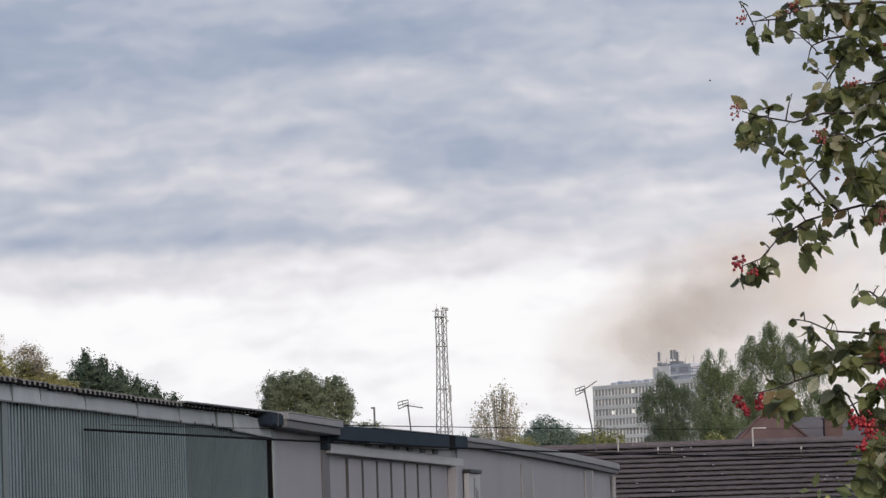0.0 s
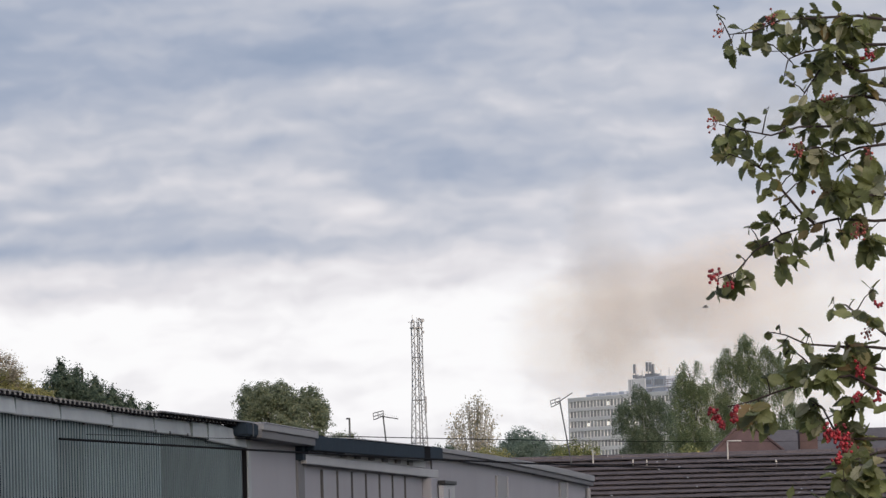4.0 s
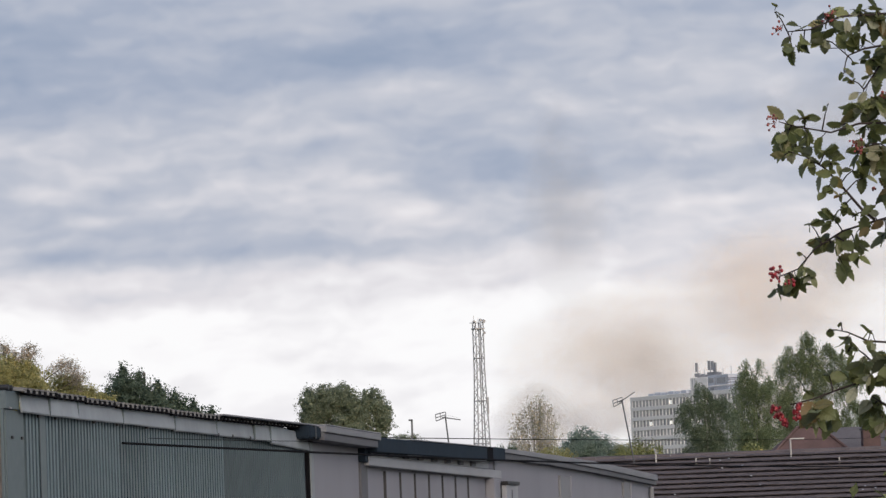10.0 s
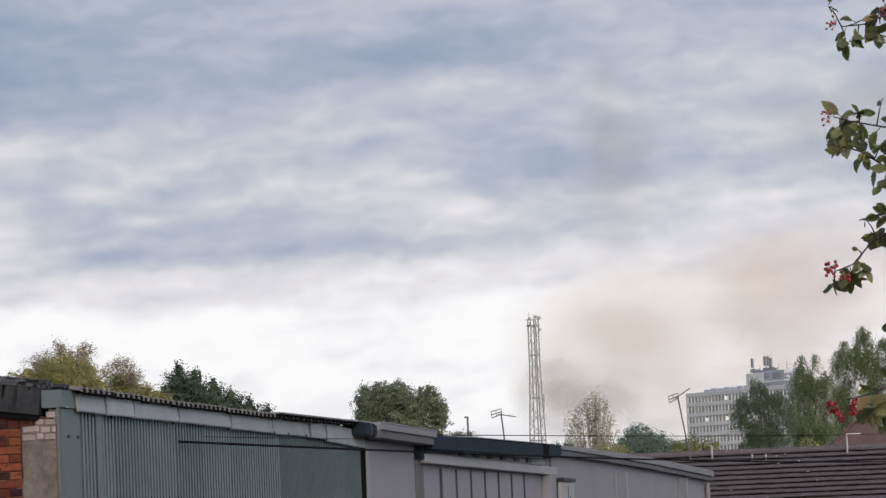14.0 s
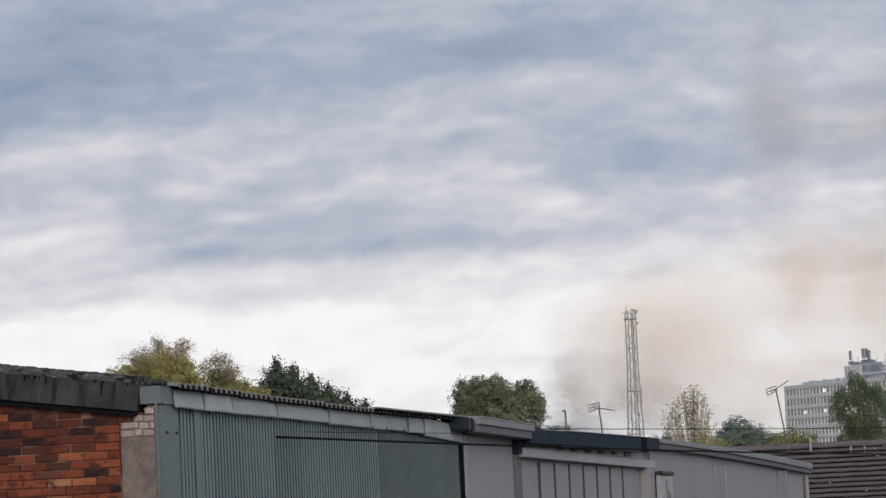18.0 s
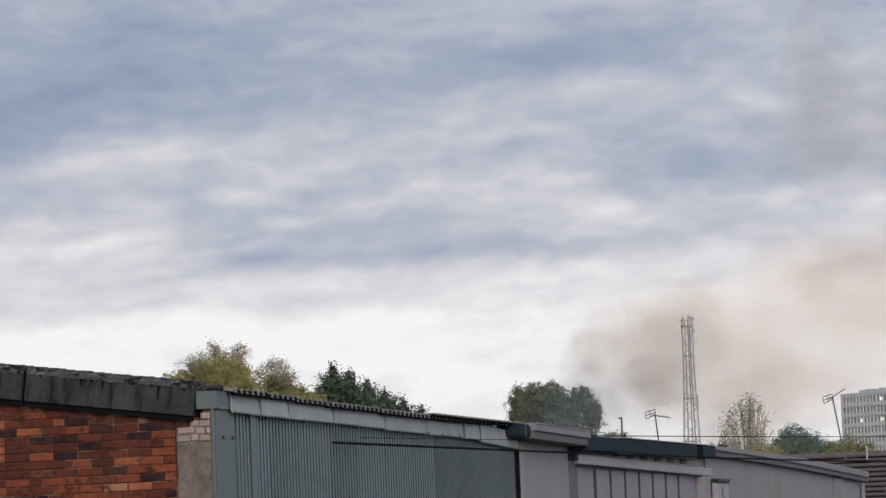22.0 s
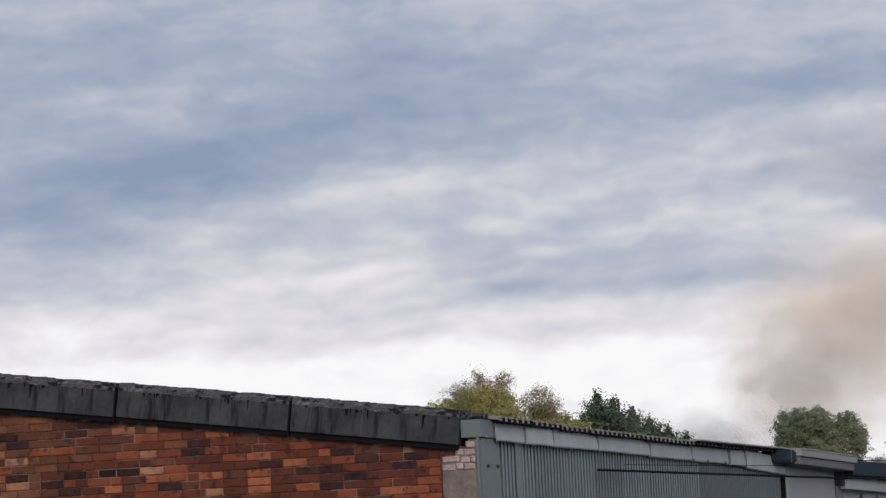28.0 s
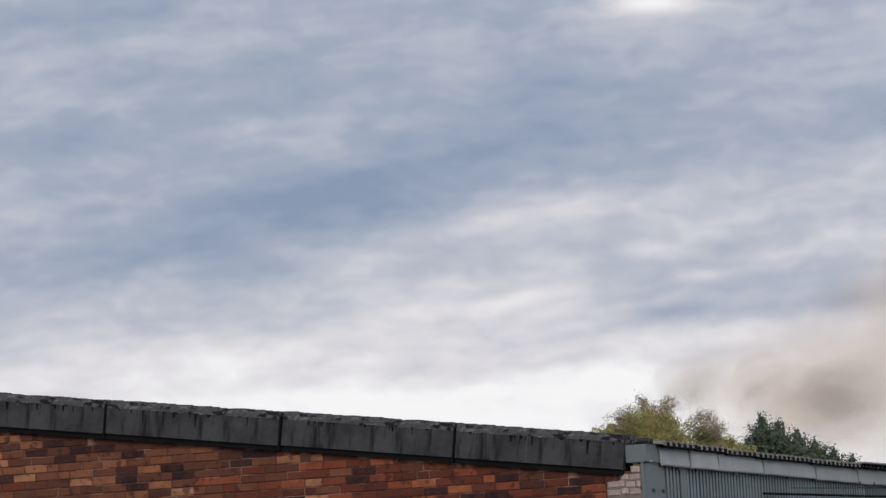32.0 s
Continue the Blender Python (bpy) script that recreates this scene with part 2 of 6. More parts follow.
M_CONCRETE = streaked_concrete()
def lichened_concrete():
    """The rough top: black damp hollows and pale lichen crusts."""
    k = Mat("lichen_concrete")
    vec = k.coords()
    crust, hollow, fine = k.noise(k.coords((1, 1, 2.2)), 17, 4, 0.6), k.noise(k.coords((1, 1, 1.6)), 11, 3, 0.55), k.noise(vec, 60, 5, 0.7)
    tone = k.mix(k.ramp(fine, [(0.3, 0.0), (0.7, 1.0)]), (0.034, 0.035, 0.039), (0.080, 0.081, 0.085))
    tone = k.mix(k.ramp(crust, [(0.54, 0.0), (0.64, 0.75)]), tone, (0.14, 0.14, 0.14))
    tone = k.mix(k.ramp(hollow, [(0.51, 0.0), (0.60, 0.9)]), tone, (0.006, 0.006, 0.008))
    k.link(tone, k.b.inputs["Base Color"])
    k.b.inputs["Roughness"].default_value = 0.92
    k.b.inputs["Specular IOR Level"].default_value = 0.12
    k.bump(crust, 0.6, 0.012)
    return k.m


M_COPING_CAP = lichened_concrete()



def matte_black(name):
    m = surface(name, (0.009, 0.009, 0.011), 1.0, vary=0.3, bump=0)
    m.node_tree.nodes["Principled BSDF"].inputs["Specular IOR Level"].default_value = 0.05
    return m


M_PLAIN_BLACK = matte_black("plain_black")
M_CABLE = matte_black("black_rubber")
M_SOOT = matte_black("black_run_stain")
M_RUN = matte_black("dark_run_stain")
M_DARK_UNDER = matte_black("near_black_under")
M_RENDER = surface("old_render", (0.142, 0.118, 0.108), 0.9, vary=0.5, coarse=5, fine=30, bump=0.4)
M_MORTAR_PALE = surface("pale_mortar", (0.17, 0.14, 0.13), 0.9, vary=0.4, coarse=6, fine=40)
M_PALE_BRICK = surface("pale_mortared_brick", (0.27, 0.22, 0.215), 0.9, vary=0.55, coarse=8, fine=50, rand=0.2)
M_CLAD = surface("grey_green_steel", (0.112, 0.152, 0.178), 0.5, vary=0.12, coarse=0.9, fine=9, bump=0.05, rand=0.13, stretch=(1, 1, 0.25))
M_CLAD_DULL = surface("dull_teal_steel", (0.070, 0.094, 0.108), 0.6, vary=0.15, coarse=0.9, fine=9, bump=0.05, rand=0.06, stretch=(1, 1, 0.25))
M_CLAD_DULL.node_tree.nodes["Principled BSDF"].inputs["Specular IOR Level"].default_value = 0.12
M_CLAD.node_tree.nodes["Principled BSDF"].inputs["Specular IOR Level"].default_value = 0.35
M_CORNER = surface("grey_green_flashing", (0.098, 0.124, 0.136), 0.5, vary=0.1, coarse=1.2, fine=9, bump=0.05)
M_FLASH = surface("pale_grey_flashing", (0.225, 0.245, 0.268), 0.55, vary=0.22, coarse=2.2, fine=12, bump=0.08, rand=0.12)
M_ROOFSHEET = surface("fibre_cement", (0.13, 0.128, 0.128), 0.9, vary=0.35, coarse=2, fine=25, bump=0.4)
M_WHITE = surface("white_painted_board", (0.214, 0.213, 0.245), 0.65, vary=0.10, coarse=0.7, fine=8, bump=0.08, stretch=(1, 1, 0.3))
M_WHITE_TRIM = surface("white_trim", (0.275, 0.28, 0.31), 0.55, vary=0.12, coarse=1.5, fine=10, bump=0.05)
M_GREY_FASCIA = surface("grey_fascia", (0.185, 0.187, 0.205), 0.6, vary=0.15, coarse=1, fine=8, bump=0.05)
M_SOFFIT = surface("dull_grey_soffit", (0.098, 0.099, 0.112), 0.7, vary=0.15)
M_NAVY = surface("navy_fascia", (0.013, 0.022, 0.035), 0.8, vary=0.2, coarse=1.2, fine=9, bump=0.04)
M_NAVY.node_tree.nodes["Principled BSDF"].inputs["Specular IOR Level"].default_value = 0.2
M_BLACK = surface("black_plastic", (0.012, 0.012, 0.014), 0.5, vary=0.2, bump=0)
M_ROOFING = surface("bitumen_felt", (0.05, 0.05, 0.055), 0.85, vary=0.25, coarse=1, fine=20)


def brick_material(name, stops):
    k = Mat(name)
    rnd = k.n("ObjectInfo").outputs["Random"]
    isl = k.n("NewGeometry").outputs["Random Per Island"]
    pick = k.math("FRACT", k.math("ADD", rnd, isl))
    vec = k.coords()
    # fired tones from burnt purple to pale orange
    tone = k.ramp(pick, stops)
    geo = k.n("NewGeometry")
    blot = k.noise(geo.outputs["Position"], 9, 5, 0.65)
    fine = k.noise(geo.outputs["Position"], 70, 5, 0.7)
    tone = k.mix(k.ramp(blot, [(0.42, 0.0), (0.70, 0.6)]), tone, (0.075, 0.028, 0.021))
    flash = k.noise(geo.outputs["Position"], 13.0, 2, 0.4)
    tone = k.mix(k.ramp(flash, [(0.59, 0.0), (0.67, 0.65)]), tone, (0.016, 0.010, 0.013))
    tone = k.mix(k.ramp(fine, [(0.5, 0.0), (0.8, 0.18)]), tone, (0.28, 0.15, 0.11))
    k.link(tone, k.b.inputs["Base Color"])
    k.b.inputs["Roughness"].default_value = 0.88
    k.b.inputs["Specular IOR Level"].default_value = 0.12
    k.bump(fine, 0.4, 0.004)
    return k.m


M_BRICK = brick_material("multi_stock_brick", [(0.0, (0.012, 0.008, 0.013)), (0.10, (0.024, 0.014, 0.018)), (0.14, (0.064, 0.022, 0.018)), (0.42, (0.102, 0.030, 0.020)),
                                               (0.66, (0.145, 0.041, 0.024)), (0.86, (0.215, 0.062, 0.031)), (1.0, (0.32, 0.115, 0.058))])
M_BROWN_BRICK = brick_material("brown_stock_brick", [(0.0, (0.010, 0.007, 0.011)), (0.14, (0.022, 0.014, 0.018)), (0.19, (0.066, 0.031, 0.023)), (0.48, (0.100, 0.042, 0.029)),
                                                     (0.72, (0.140, 0.058, 0.035)), (0.89, (0.22, 0.095, 0.051)), (1.0, (0.33, 0.175, 0.105))])

# ---- the brick and steel workshop: x runs out from its long side wall, y along it ----
SITE = pose(-2.31, 37.0, 0, 0, 0, -12)
workshop = thing("workshop", SITE, "brick-gabled workshop with grey-green ribbed steel side wall and sloping concrete coping", "building")
SLOPE = 0.1345  # rise of the gable towards the ridge
GABLE = 10.0


def coping_foot(x):
    return 2.948 - SLOPE * x


def build_gable_wall():
    bm = bmesh.new()
    v = [bm.verts.new(c) for c in ((-GABLE, 0.005, 0), (0, 0.005, 0), (0, 0.005, 2.99), (-GABLE, 0.005, 2.99 + SLOPE * GABLE), (-GABLE, 0.24, 0), (0, 0.24, 0), (0, 0.24, 2.99), (-GABLE, 0.24, 2.99 + SLOPE * GABLE))]
    for q in ((0, 1, 2, 3), (5, 4, 7, 6), (1, 5, 6, 2), (4, 0, 3, 7), (3, 2, 6, 7), (0, 4, 5, 1)):
        bm.faces.new([v[i] for i in q])
    return part("gable_wall", bm, M_MORTAR, workshop)


gable_wall = build_gable_wall()


def build_coping():
    """Cast concrete verge stones butted end to end, with a rougher cap, a dark drip below and black runs."""
    joints = [-0.172, -1.738, -3.378, -5.08, -6.75, -8.4, -10.05]
    rng = random.Random(5)
    for i, (a, b) in enumerate(zip(joints, joints[1:])):
        length = a - b
        bm = bevelled(-length + 0.006, -0.004, -0.075, 0.27, 0.046, 0.285, 0.003)
        bmesh.ops.subdivide_edges(bm, edges=[e for e in bm.edges if e.calc_length() > 0.6], cuts=9)
        for vv in bm.verts:
            vv.co.y += 0.005 * noise.noise(Vector((vv.co.x * 3 + i, vv.co.z * 5, 1)))
        tilt = math.degrees(math.atan(SLOPE))
        m = pose(a, rng.uniform(-0.006, 0.006), coping_foot(a) + rng.uniform(-0.006, 0.006), 0, tilt, 0)
        stone = part("coping_stone", bm, M_CONCRETE, workshop, at=m)
        cap = bmesh.new()
        xs = [-length + 0.006 + (length - 0.012) * j / 90 for j in range(91)]
        rows = []
        for x in xs:
            h = 0.350 + 0.007 * noise.noise(Vector((x * 4 + i * 7, 0, 3))) + rng.uniform(-0.006, 0.006)
            rows.append([cap.verts.new(c) for c in ((x, -0.079, 0.282 + rng.uniform(-0.006, 0.008)), (x, -0.066, h - 0.03), (x, -0.035, h), (x, 0.28, h + 0.01), (x, 0.28, 0.282))])
        for p, q in zip(rows, rows[1:]):
            for j in range(4):
                cap.faces.new((p[j], q[j], q[j + 1], p[j + 1]))
        for r in (rows[0], list(reversed(rows[-1]))):
            cap.faces.new(r)
        part("cap", cap, M_COPING_CAP, stone, "rough lichened cap")
        # near-black strip along the foot of the stone
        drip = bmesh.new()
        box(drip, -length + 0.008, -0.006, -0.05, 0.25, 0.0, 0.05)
        part("drip", drip, M_DARK_UNDER, stone, "black drip edge")
        for _ in range(15):
            runs = bmesh.new()
            x, w, d = -rng.uniform(0.1, length - 0.1), rng.choice((0.004, 0.005, 0.007, 0.009, 0.012, 0.018)), rng.choice((0.010, 0.012, 0.016, 0.022, 0.03, 0.045, 0.06, 0.08, 0.13))
            y = -0.0815
            q = [runs.verts.new(c) for c in ((x - w, y, 0.283), (x + w, y, 0.284), (x + w * 0.7, y, 0.283 - d * 0.6), (x + w * 0.25, y, 0.283 - d), (x - w * 0.4, y, 0.283 - d * 0.85))]
            q2 = [runs.verts.new(vv.co + Vector((0, 0.012, 0))) for vv in q]
            runs.faces.new(q)
            for j in range(5):
                runs.faces.new((q[j], q2[j], q2[(j + 1) % 5], q[(j + 1) % 5]))
            part("stain", runs, M_RUN, stone, "black run stain")
        if i == 0:
            crack = bmesh.new()
            box(crack, -0.905, -0.893, -0.0785, 0.0, 0.05, 0.285)
            part("crack", crack, M_ROOFING, stone, "fine dark upright crack")
            continue
        jb = bmesh.new()
        box(jb, -0.007, 0.005, -0.0785, 0.2, 0.0, 0.31)
        part("joint", jb, M_SOOT, stone, "open black joint")


build_coping()


def build_corner():
    """The broken brick end, the render below it, and the folded steel corner."""
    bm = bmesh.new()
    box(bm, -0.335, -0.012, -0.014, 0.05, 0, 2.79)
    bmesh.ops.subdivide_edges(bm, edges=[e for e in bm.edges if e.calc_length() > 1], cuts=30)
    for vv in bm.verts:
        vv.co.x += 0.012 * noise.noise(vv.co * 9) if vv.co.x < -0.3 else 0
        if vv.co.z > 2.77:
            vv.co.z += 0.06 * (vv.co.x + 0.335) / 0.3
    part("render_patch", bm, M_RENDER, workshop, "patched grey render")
    rng = random.Random(9)
    for i in range(4):
        z = 2.80 + 0.064 * i
        left = (-0.335, -0.33, -0.21, -0.11)[i]
        part("mortar_bed", bevelled(left - 0.006, -0.014, -0.013, 0.04, z - 0.008, z + 0.0575, 0.004), M_MORTAR_PALE, workshop, "smeared pale mortar")
        x = left
        while x < -0.05:
            w = min(rng.uniform(0.07, 0.2), -0.02 - x)
            part("pale_brick", bevelled(0, w - 0.008, -0.018 - rng.uniform(0, 0.018), 0.1, 0, 0.058, 0.012), M_PALE_BRICK, workshop, at=pose(x, 0, z + rng.uniform(-0.005, 0.004), 0, rng.uniform(-2.5, 2.5), 0))
            x += w
    bm = bmesh.new()
    box(bm, -0.012, 0.012, -0.03, 0.02, 0, 3.08)
    box(bm, 0.0, 0.024, 0.021, 0.60, 0, 3.07)
    part("corner_flashing", bm, M_CORNER, workshop, "folded grey-green steel corner")
    part("corner_cap", bevelled(-0.145, 0.04, -0.035, 0.42, 3.078, 3.236, 0.004), M_CORNER, workshop, "steel plate over the corner")
    for y, z, mt in ((0.10, 3.085, M_WHITE_TRIM), (0.47, 3.085, M_WHITE_TRIM), (0.20, 2.83, M_BLACK), (0.52, 2.83, M_BLACK)):
        d = 0.012 if mt is M_WHITE_TRIM else 0.017
        x = 0.041 if mt is M_WHITE_TRIM else 0.0245
        part("bolt", bevelled(x, x + 0.014, y - d * 1.6, y + d * 1.6, z - d * 0.8, z + d * 0.8, 0.003), mt, workshop)


build_corner()


def build_cladding():
    """Ribbed steel sheets, about a metre each, lapped one over the next."""
    pitch, z1, y = 0.115, 3.09, 0.62
    count = 0
    while y < 13.0:
        ribs = 10 if y + 10 * pitch < 13.15 else int((13.15 - y) / pitch)
        if ribs < 1:
            break
        bm = bmesh.new()
        prof = []
        for r in range(ribs):
            o = r * pitch
            if count > 6:  # shallow ribs on the last, duller sheets
                prof += [(o, 0.040), (o + 0.045, 0.040), (o + 0.052, 0.053), (o + 0.105, 0.053), (o + 0.113, 0.040)]
                continue
            prof += [(o, 0.0), (o + 0.070, 0.0), (o + 0.066, 0.046), (o + 0.053, 0.049), (o + 0.053, 0.053), (o + 0.112, 0.053), (o + 0.112, 0.049), (o + 0.086, 0.046), (o + 0.082, 0.0)]
        prof.append((ribs * pitch, prof[0][1]))
        lo = [bm.verts.new((d, o, 0)) for o, d in prof]
        hi = [bm.verts.new((d, o, z1)) for o, d in prof]
        for j in range(len(prof) - 1):
            bm.faces.new((lo[j], lo[j + 1], hi[j + 1], hi[j]))
        back = [bm.verts.new(c) for c in ((-0.006, 0, 0), (-0.006, ribs * pitch, 0), (-0.006, ribs * pitch, z1), (-0.006, 0, z1))]
        bm.faces.new(back)
        part("cladding_sheet", bm, M_CLAD_DULL if count > 6 else M_CLAD, workshop, at=pose(-0.026 + 0.003 * (count % 2), y, 0))
        if count == 0:
            part("cover_strip", bevelled(0.027, 0.034, y + 0.50, y + 0.70, 0, 3.06, 0.003), M_CORNER, workshop)
        y += ribs * pitch
        count += 1
    bm = bmesh.new()
    box(bm, -0.2, -0.04, 0.26, 48.0, 0, 3.05)
    part("inner_wall", bm, M_SOFFIT, workshop)


build_cladding()


def build_eave_flashing():
    rng = random.Random(3)
    cuts = [0.40, 1.35, 2.35, 4.08, 6.26, 8.18, 10.10, 10.95, 13.16]

    def head(y):  # its upper edge sinks towards the far end
        return 3.225 - 0.030 * max(0.0, y - 10.4)

    for i, (a, b) in enumerate(zip(cuts, cuts[1:])):
        foot = 3.05 - 0.004 * a - (0.015 if i == 7 else 0)
        bm = bmesh.new()
        secs = 7
        rows = []
        for j in range(secs):
            y = a + (b - a - 0.008) * j / (secs - 1)
            w = 0.012 * noise.noise(Vector((y * 1.7, 2, i)))
            f = foot + 0.010 * noise.noise(Vector((y, 5, 0))) - 0.018 * max(0.0, y - 10.9)
            rows.append([bm.verts.new(c) for c in ((0.065 + w, y, f), (0.072 + w, y, f + 0.012), (0.05 + w * 0.5, y, head(y)), (0.0, y, head(y) + 0.01), (0.0, y, head(y)), (0.04 + w * 0.5, y, head(y) - 0.01), (0.055 + w, y, f))])
        for p, q in zip(rows, rows[1:]):
            for j in range(7):
                bm.faces.new((p[j], q[j], q[(j + 1) % 7], p[(j + 1) % 7]))
        bm.faces.new(rows[0])
        bm.faces.new(list(reversed(rows[-1])))
        bmesh.ops.recalc_face_normals(bm, faces=bm.faces)
        part("eave_flashing", bm, M_FLASH, workshop, at=pose(rng.uniform(0, 0.012), 0, rng.uniform(-0.005, 0.003), 0, 0, rng.uniform(-0.08, 0.08)))
        if i:
            part("flashing_lap", bevelled(0.058, 0.080, a - 0.010, a + 0.012, foot + 0.01, head(a) - 0.01, 0.003), M_CORNER, workshop)
    for y in (1.0, 1.6, 3.0, 3.9, 5.1, 6.2, 7.2, 8.3, 9.0, 9.9, 10.6):
        part("fixing", bevelled(0.045, 0.07, y - 0.03, y + 0.03, 3.02, 3.05, 0.004), M_BLACK, workshop)


build_eave_flashing()


def build_roof():
    """Fibre-cement sheets; their waved ends show over the flashing."""
    pitch, rise = 0.19, 0.034
    y = 0.30
    rng = random.Random(8)
    while y < 13.2:
        n = 6
        bm = bmesh.new()
        sec = []
        for j in range(n):
            o = y + j * pitch
            sec += [(o, 0), (o + 0.075, 0), (o + 0.095, rise), (o + 0.165, rise), (o + 0.185, 0)]
        sec.append((y + n * pitch, 0))
        lift = 3.226 - 0.006 * min(y, 6.0) + 0.0035 * max(0.0, y - 6.5) + rng.uniform(-0.004, 0.004)
        over = 0.105 + rng.uniform(-0.02, 0.02)
        sheet = []
        for x in (over, -GABLE):
            zb = lift - SLOPE * (x - over)
            sheet.append([bm.verts.new((x, yy, zb + h)) for yy, h in sec])
            sheet.append([bm.verts.new((x, yy, zb + h + 0.012)) for yy, h in sec])
        fl, fh, bl, bh = sheet
        for j in range(len(sec) - 1):
            bm.faces.new((fl[j], fl[j + 1], fh[j + 1], fh[j]))
            bm.faces.new((fh[j], fh[j + 1], bh[j + 1], bh[j]))
            bm.faces.new((bl[j], bl[j + 1], fl[j + 1], fl[j]))
        part("roof_sheet", bm, M_ROOFSHEET, workshop, smooth=False)
        for j in range(n):  # added black blocks stand in for the shade inside the open waves
            o = y + j * pitch
            part("eave_filler", bevelled(over - 0.06, over + 0.004, o + 0.082, o + 0.178, lift - 0.012, lift + rise - 0.002 - rng.uniform(0, 0.006), 0.002), M_PLAIN_BLACK, workshop)
        y += n * pitch
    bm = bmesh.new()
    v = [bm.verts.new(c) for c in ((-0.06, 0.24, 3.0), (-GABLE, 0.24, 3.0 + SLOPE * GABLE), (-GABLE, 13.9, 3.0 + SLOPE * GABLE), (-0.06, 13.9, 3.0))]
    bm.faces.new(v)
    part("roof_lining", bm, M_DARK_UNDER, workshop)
    # black boards carry the shade of the gap under the roof edge
    part("dark_gap", bevelled(-0.20, -0.15, 8.5, 13.1, 3.0, 3.225, 0.004), M_DARK_UNDER, workshop, "black board standing in for the shade under the roof edge")
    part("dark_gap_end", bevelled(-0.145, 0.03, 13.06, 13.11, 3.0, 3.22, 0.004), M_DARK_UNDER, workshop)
    # a thin steel edge closes the last sheets beyond the waved part
    part("verge_trim", bevelled(0.02, 0.16, 0, 5.4, -0.012, 0.006, 0.004), M_GREY_FASCIA, workshop, "thin grey steel roof edge", at=pose(0, 8.2, 3.243, 0.12))
    bm = bmesh.new()
    tube(bm, [(0.06, 0.02, 3.262), (-0.05, 0.02, 3.266)], 0.026, n=8)
    tube(bm, [(0.06, 0.14, 3.262), (-0.05, 0.14, 3.266)], 0.024, n=8)
    part("roof_end_roll", bm, M_BLACK, workshop, "black roll end of the roof")


build_roof()

# ---- the white lock-ups that carry on in line ----
lockups = thing("lockup_row", SITE, "row of white panelled lock-ups with grey and navy fascias", "building")


def build_lockups():
    L = lockups
    part("wall_panel", bevelled(-0.15, 0.03, 13.22, 16.40, 0, 3.06, 0.006), M_WHITE, L)
    # solid black strip; the gap's shadow is in its colour
    part("edge_trim", bevelled(0.0, 0.05, 13.185, 13.222, 0, 2.955, 0.004), M_PLAIN_BLACK, L, "black shadow gap")
    part("corner_strip", bevelled(0.0, 0.06, 13.24, 13.42, 0, 3.05, 0.004), M_FLASH, L, "pale steel corner strip")
    fall = pose(0, 13.14, 3.242, -0.38)
    part("fascia", bevelled(-0.2, 0.28, 0, 3.55, -0.082, 0, 0.008), M_GREY_FASCIA, L, "pale grey fascia", at=fall)
    part("fascia_edge", bevelled(-0.2, 0.284, 0.02, 3.53, 0.003, 0.014, 0.003), M_WHITE_TRIM, L, "thin worn white top edge", at=fall)
    # soffit front is shaded by its darker grey, not only by the overhang
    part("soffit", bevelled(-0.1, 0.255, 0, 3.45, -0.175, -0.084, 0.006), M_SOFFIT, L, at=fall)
    part("gutter_end", bevelled(0.0, 0.22, 12.45, 13.13, 3.078, 3.232, 0.02, 2), M_NAVY, L, "dark grey gutter end box")
    part("gutter_strap", bevelled(0.0, 0.224, 12.75, 12.84, 3.074, 3.236, 0.01), M_BLACK, L)
    part("roof_deck", bevelled(-6, -0.21, 13.3, 27.4, 3.02, 3.15, 0.01), M_ROOFING, L)
    # navy block draws the shaded gap at the top of the recess
    part("dark_post", bevelled(0.0, 0.12, 16.42, 16.80, 2.87, 3.04, 0.006), M_NAVY, L, "dark block for the shade gap under the soffit")
    part("recess_post", bevelled(0.0, 0.06, 16.41, 16.84, 0, 2.865, 0.006), M_SOFFIT, L, "dull grey recess post")
    # boarded bay with its navy box gutter, which climbs a little
    part("wall_panel", bevelled(-0.15, 0.02, 16.86, 27.35, 0, 3.12, 0.006), M_WHITE, L)
    climb = pose(0, 16.6, 2.988, 0.29)
    part("navy_fascia", bevelled(-0.2, 0.24, 0, 8.83, 0, 0.19, 0.012), M_NAVY, L, "navy box fascia", at=climb)
    part("fascia_lip", bevelled(-0.2, 0.252, 2.4, 8.83, 0.193, 0.207, 0.003), M_WHITE_TRIM, L, "thin pale lip", at=climb)
    part("under_bead", bevelled(0.0, 0.235, 2.2, 8.8, -0.022, -0.003, 0.003), M_BLACK, L, "black bead under the box", at=climb)
    part("gutter_outlet", bevelled(-0.1, 0.235, 25.44, 26.02, 3.025, 3.232, 0.006), M_PLAIN_BLACK, L, "black gutter outlet")
    part("gutter_end", bevelled(-0.1, 0.20, 26.04, 27.43, 3.062, 3.245, 0.01), M_NAVY, L)
    part("rail", bevelled(0.02, 0.13, 0, 10.8, -0.122, 0, 0.008), M_WHITE_TRIM, L, "white horizontal rail", at=pose(0, 16.62, 2.947, -0.195))
    # paler plate added to offset the overhang's shadow on the wall
    part("fascia_board", bevelled(0.02, 0.09, 16.9, 26.45, 2.925, 3.02, 0.004), M_WHITE_TRIM, L, "brightened strip of white wall behind the gutter")
    for i in range(7):
        y = 18.10 + 1.105 * i
        part("batten", bevelled(0.02, 0.055, y + 0.04, y + 0.07, 0, 2.78, 0.004), M_ROOFING, L, "dark grey upright batten")
        part("board", bevelled(0.02, 0.04, y + 0.08, y + 1.095, 0.05, 2.785, 0.004), M_WHITE, L)
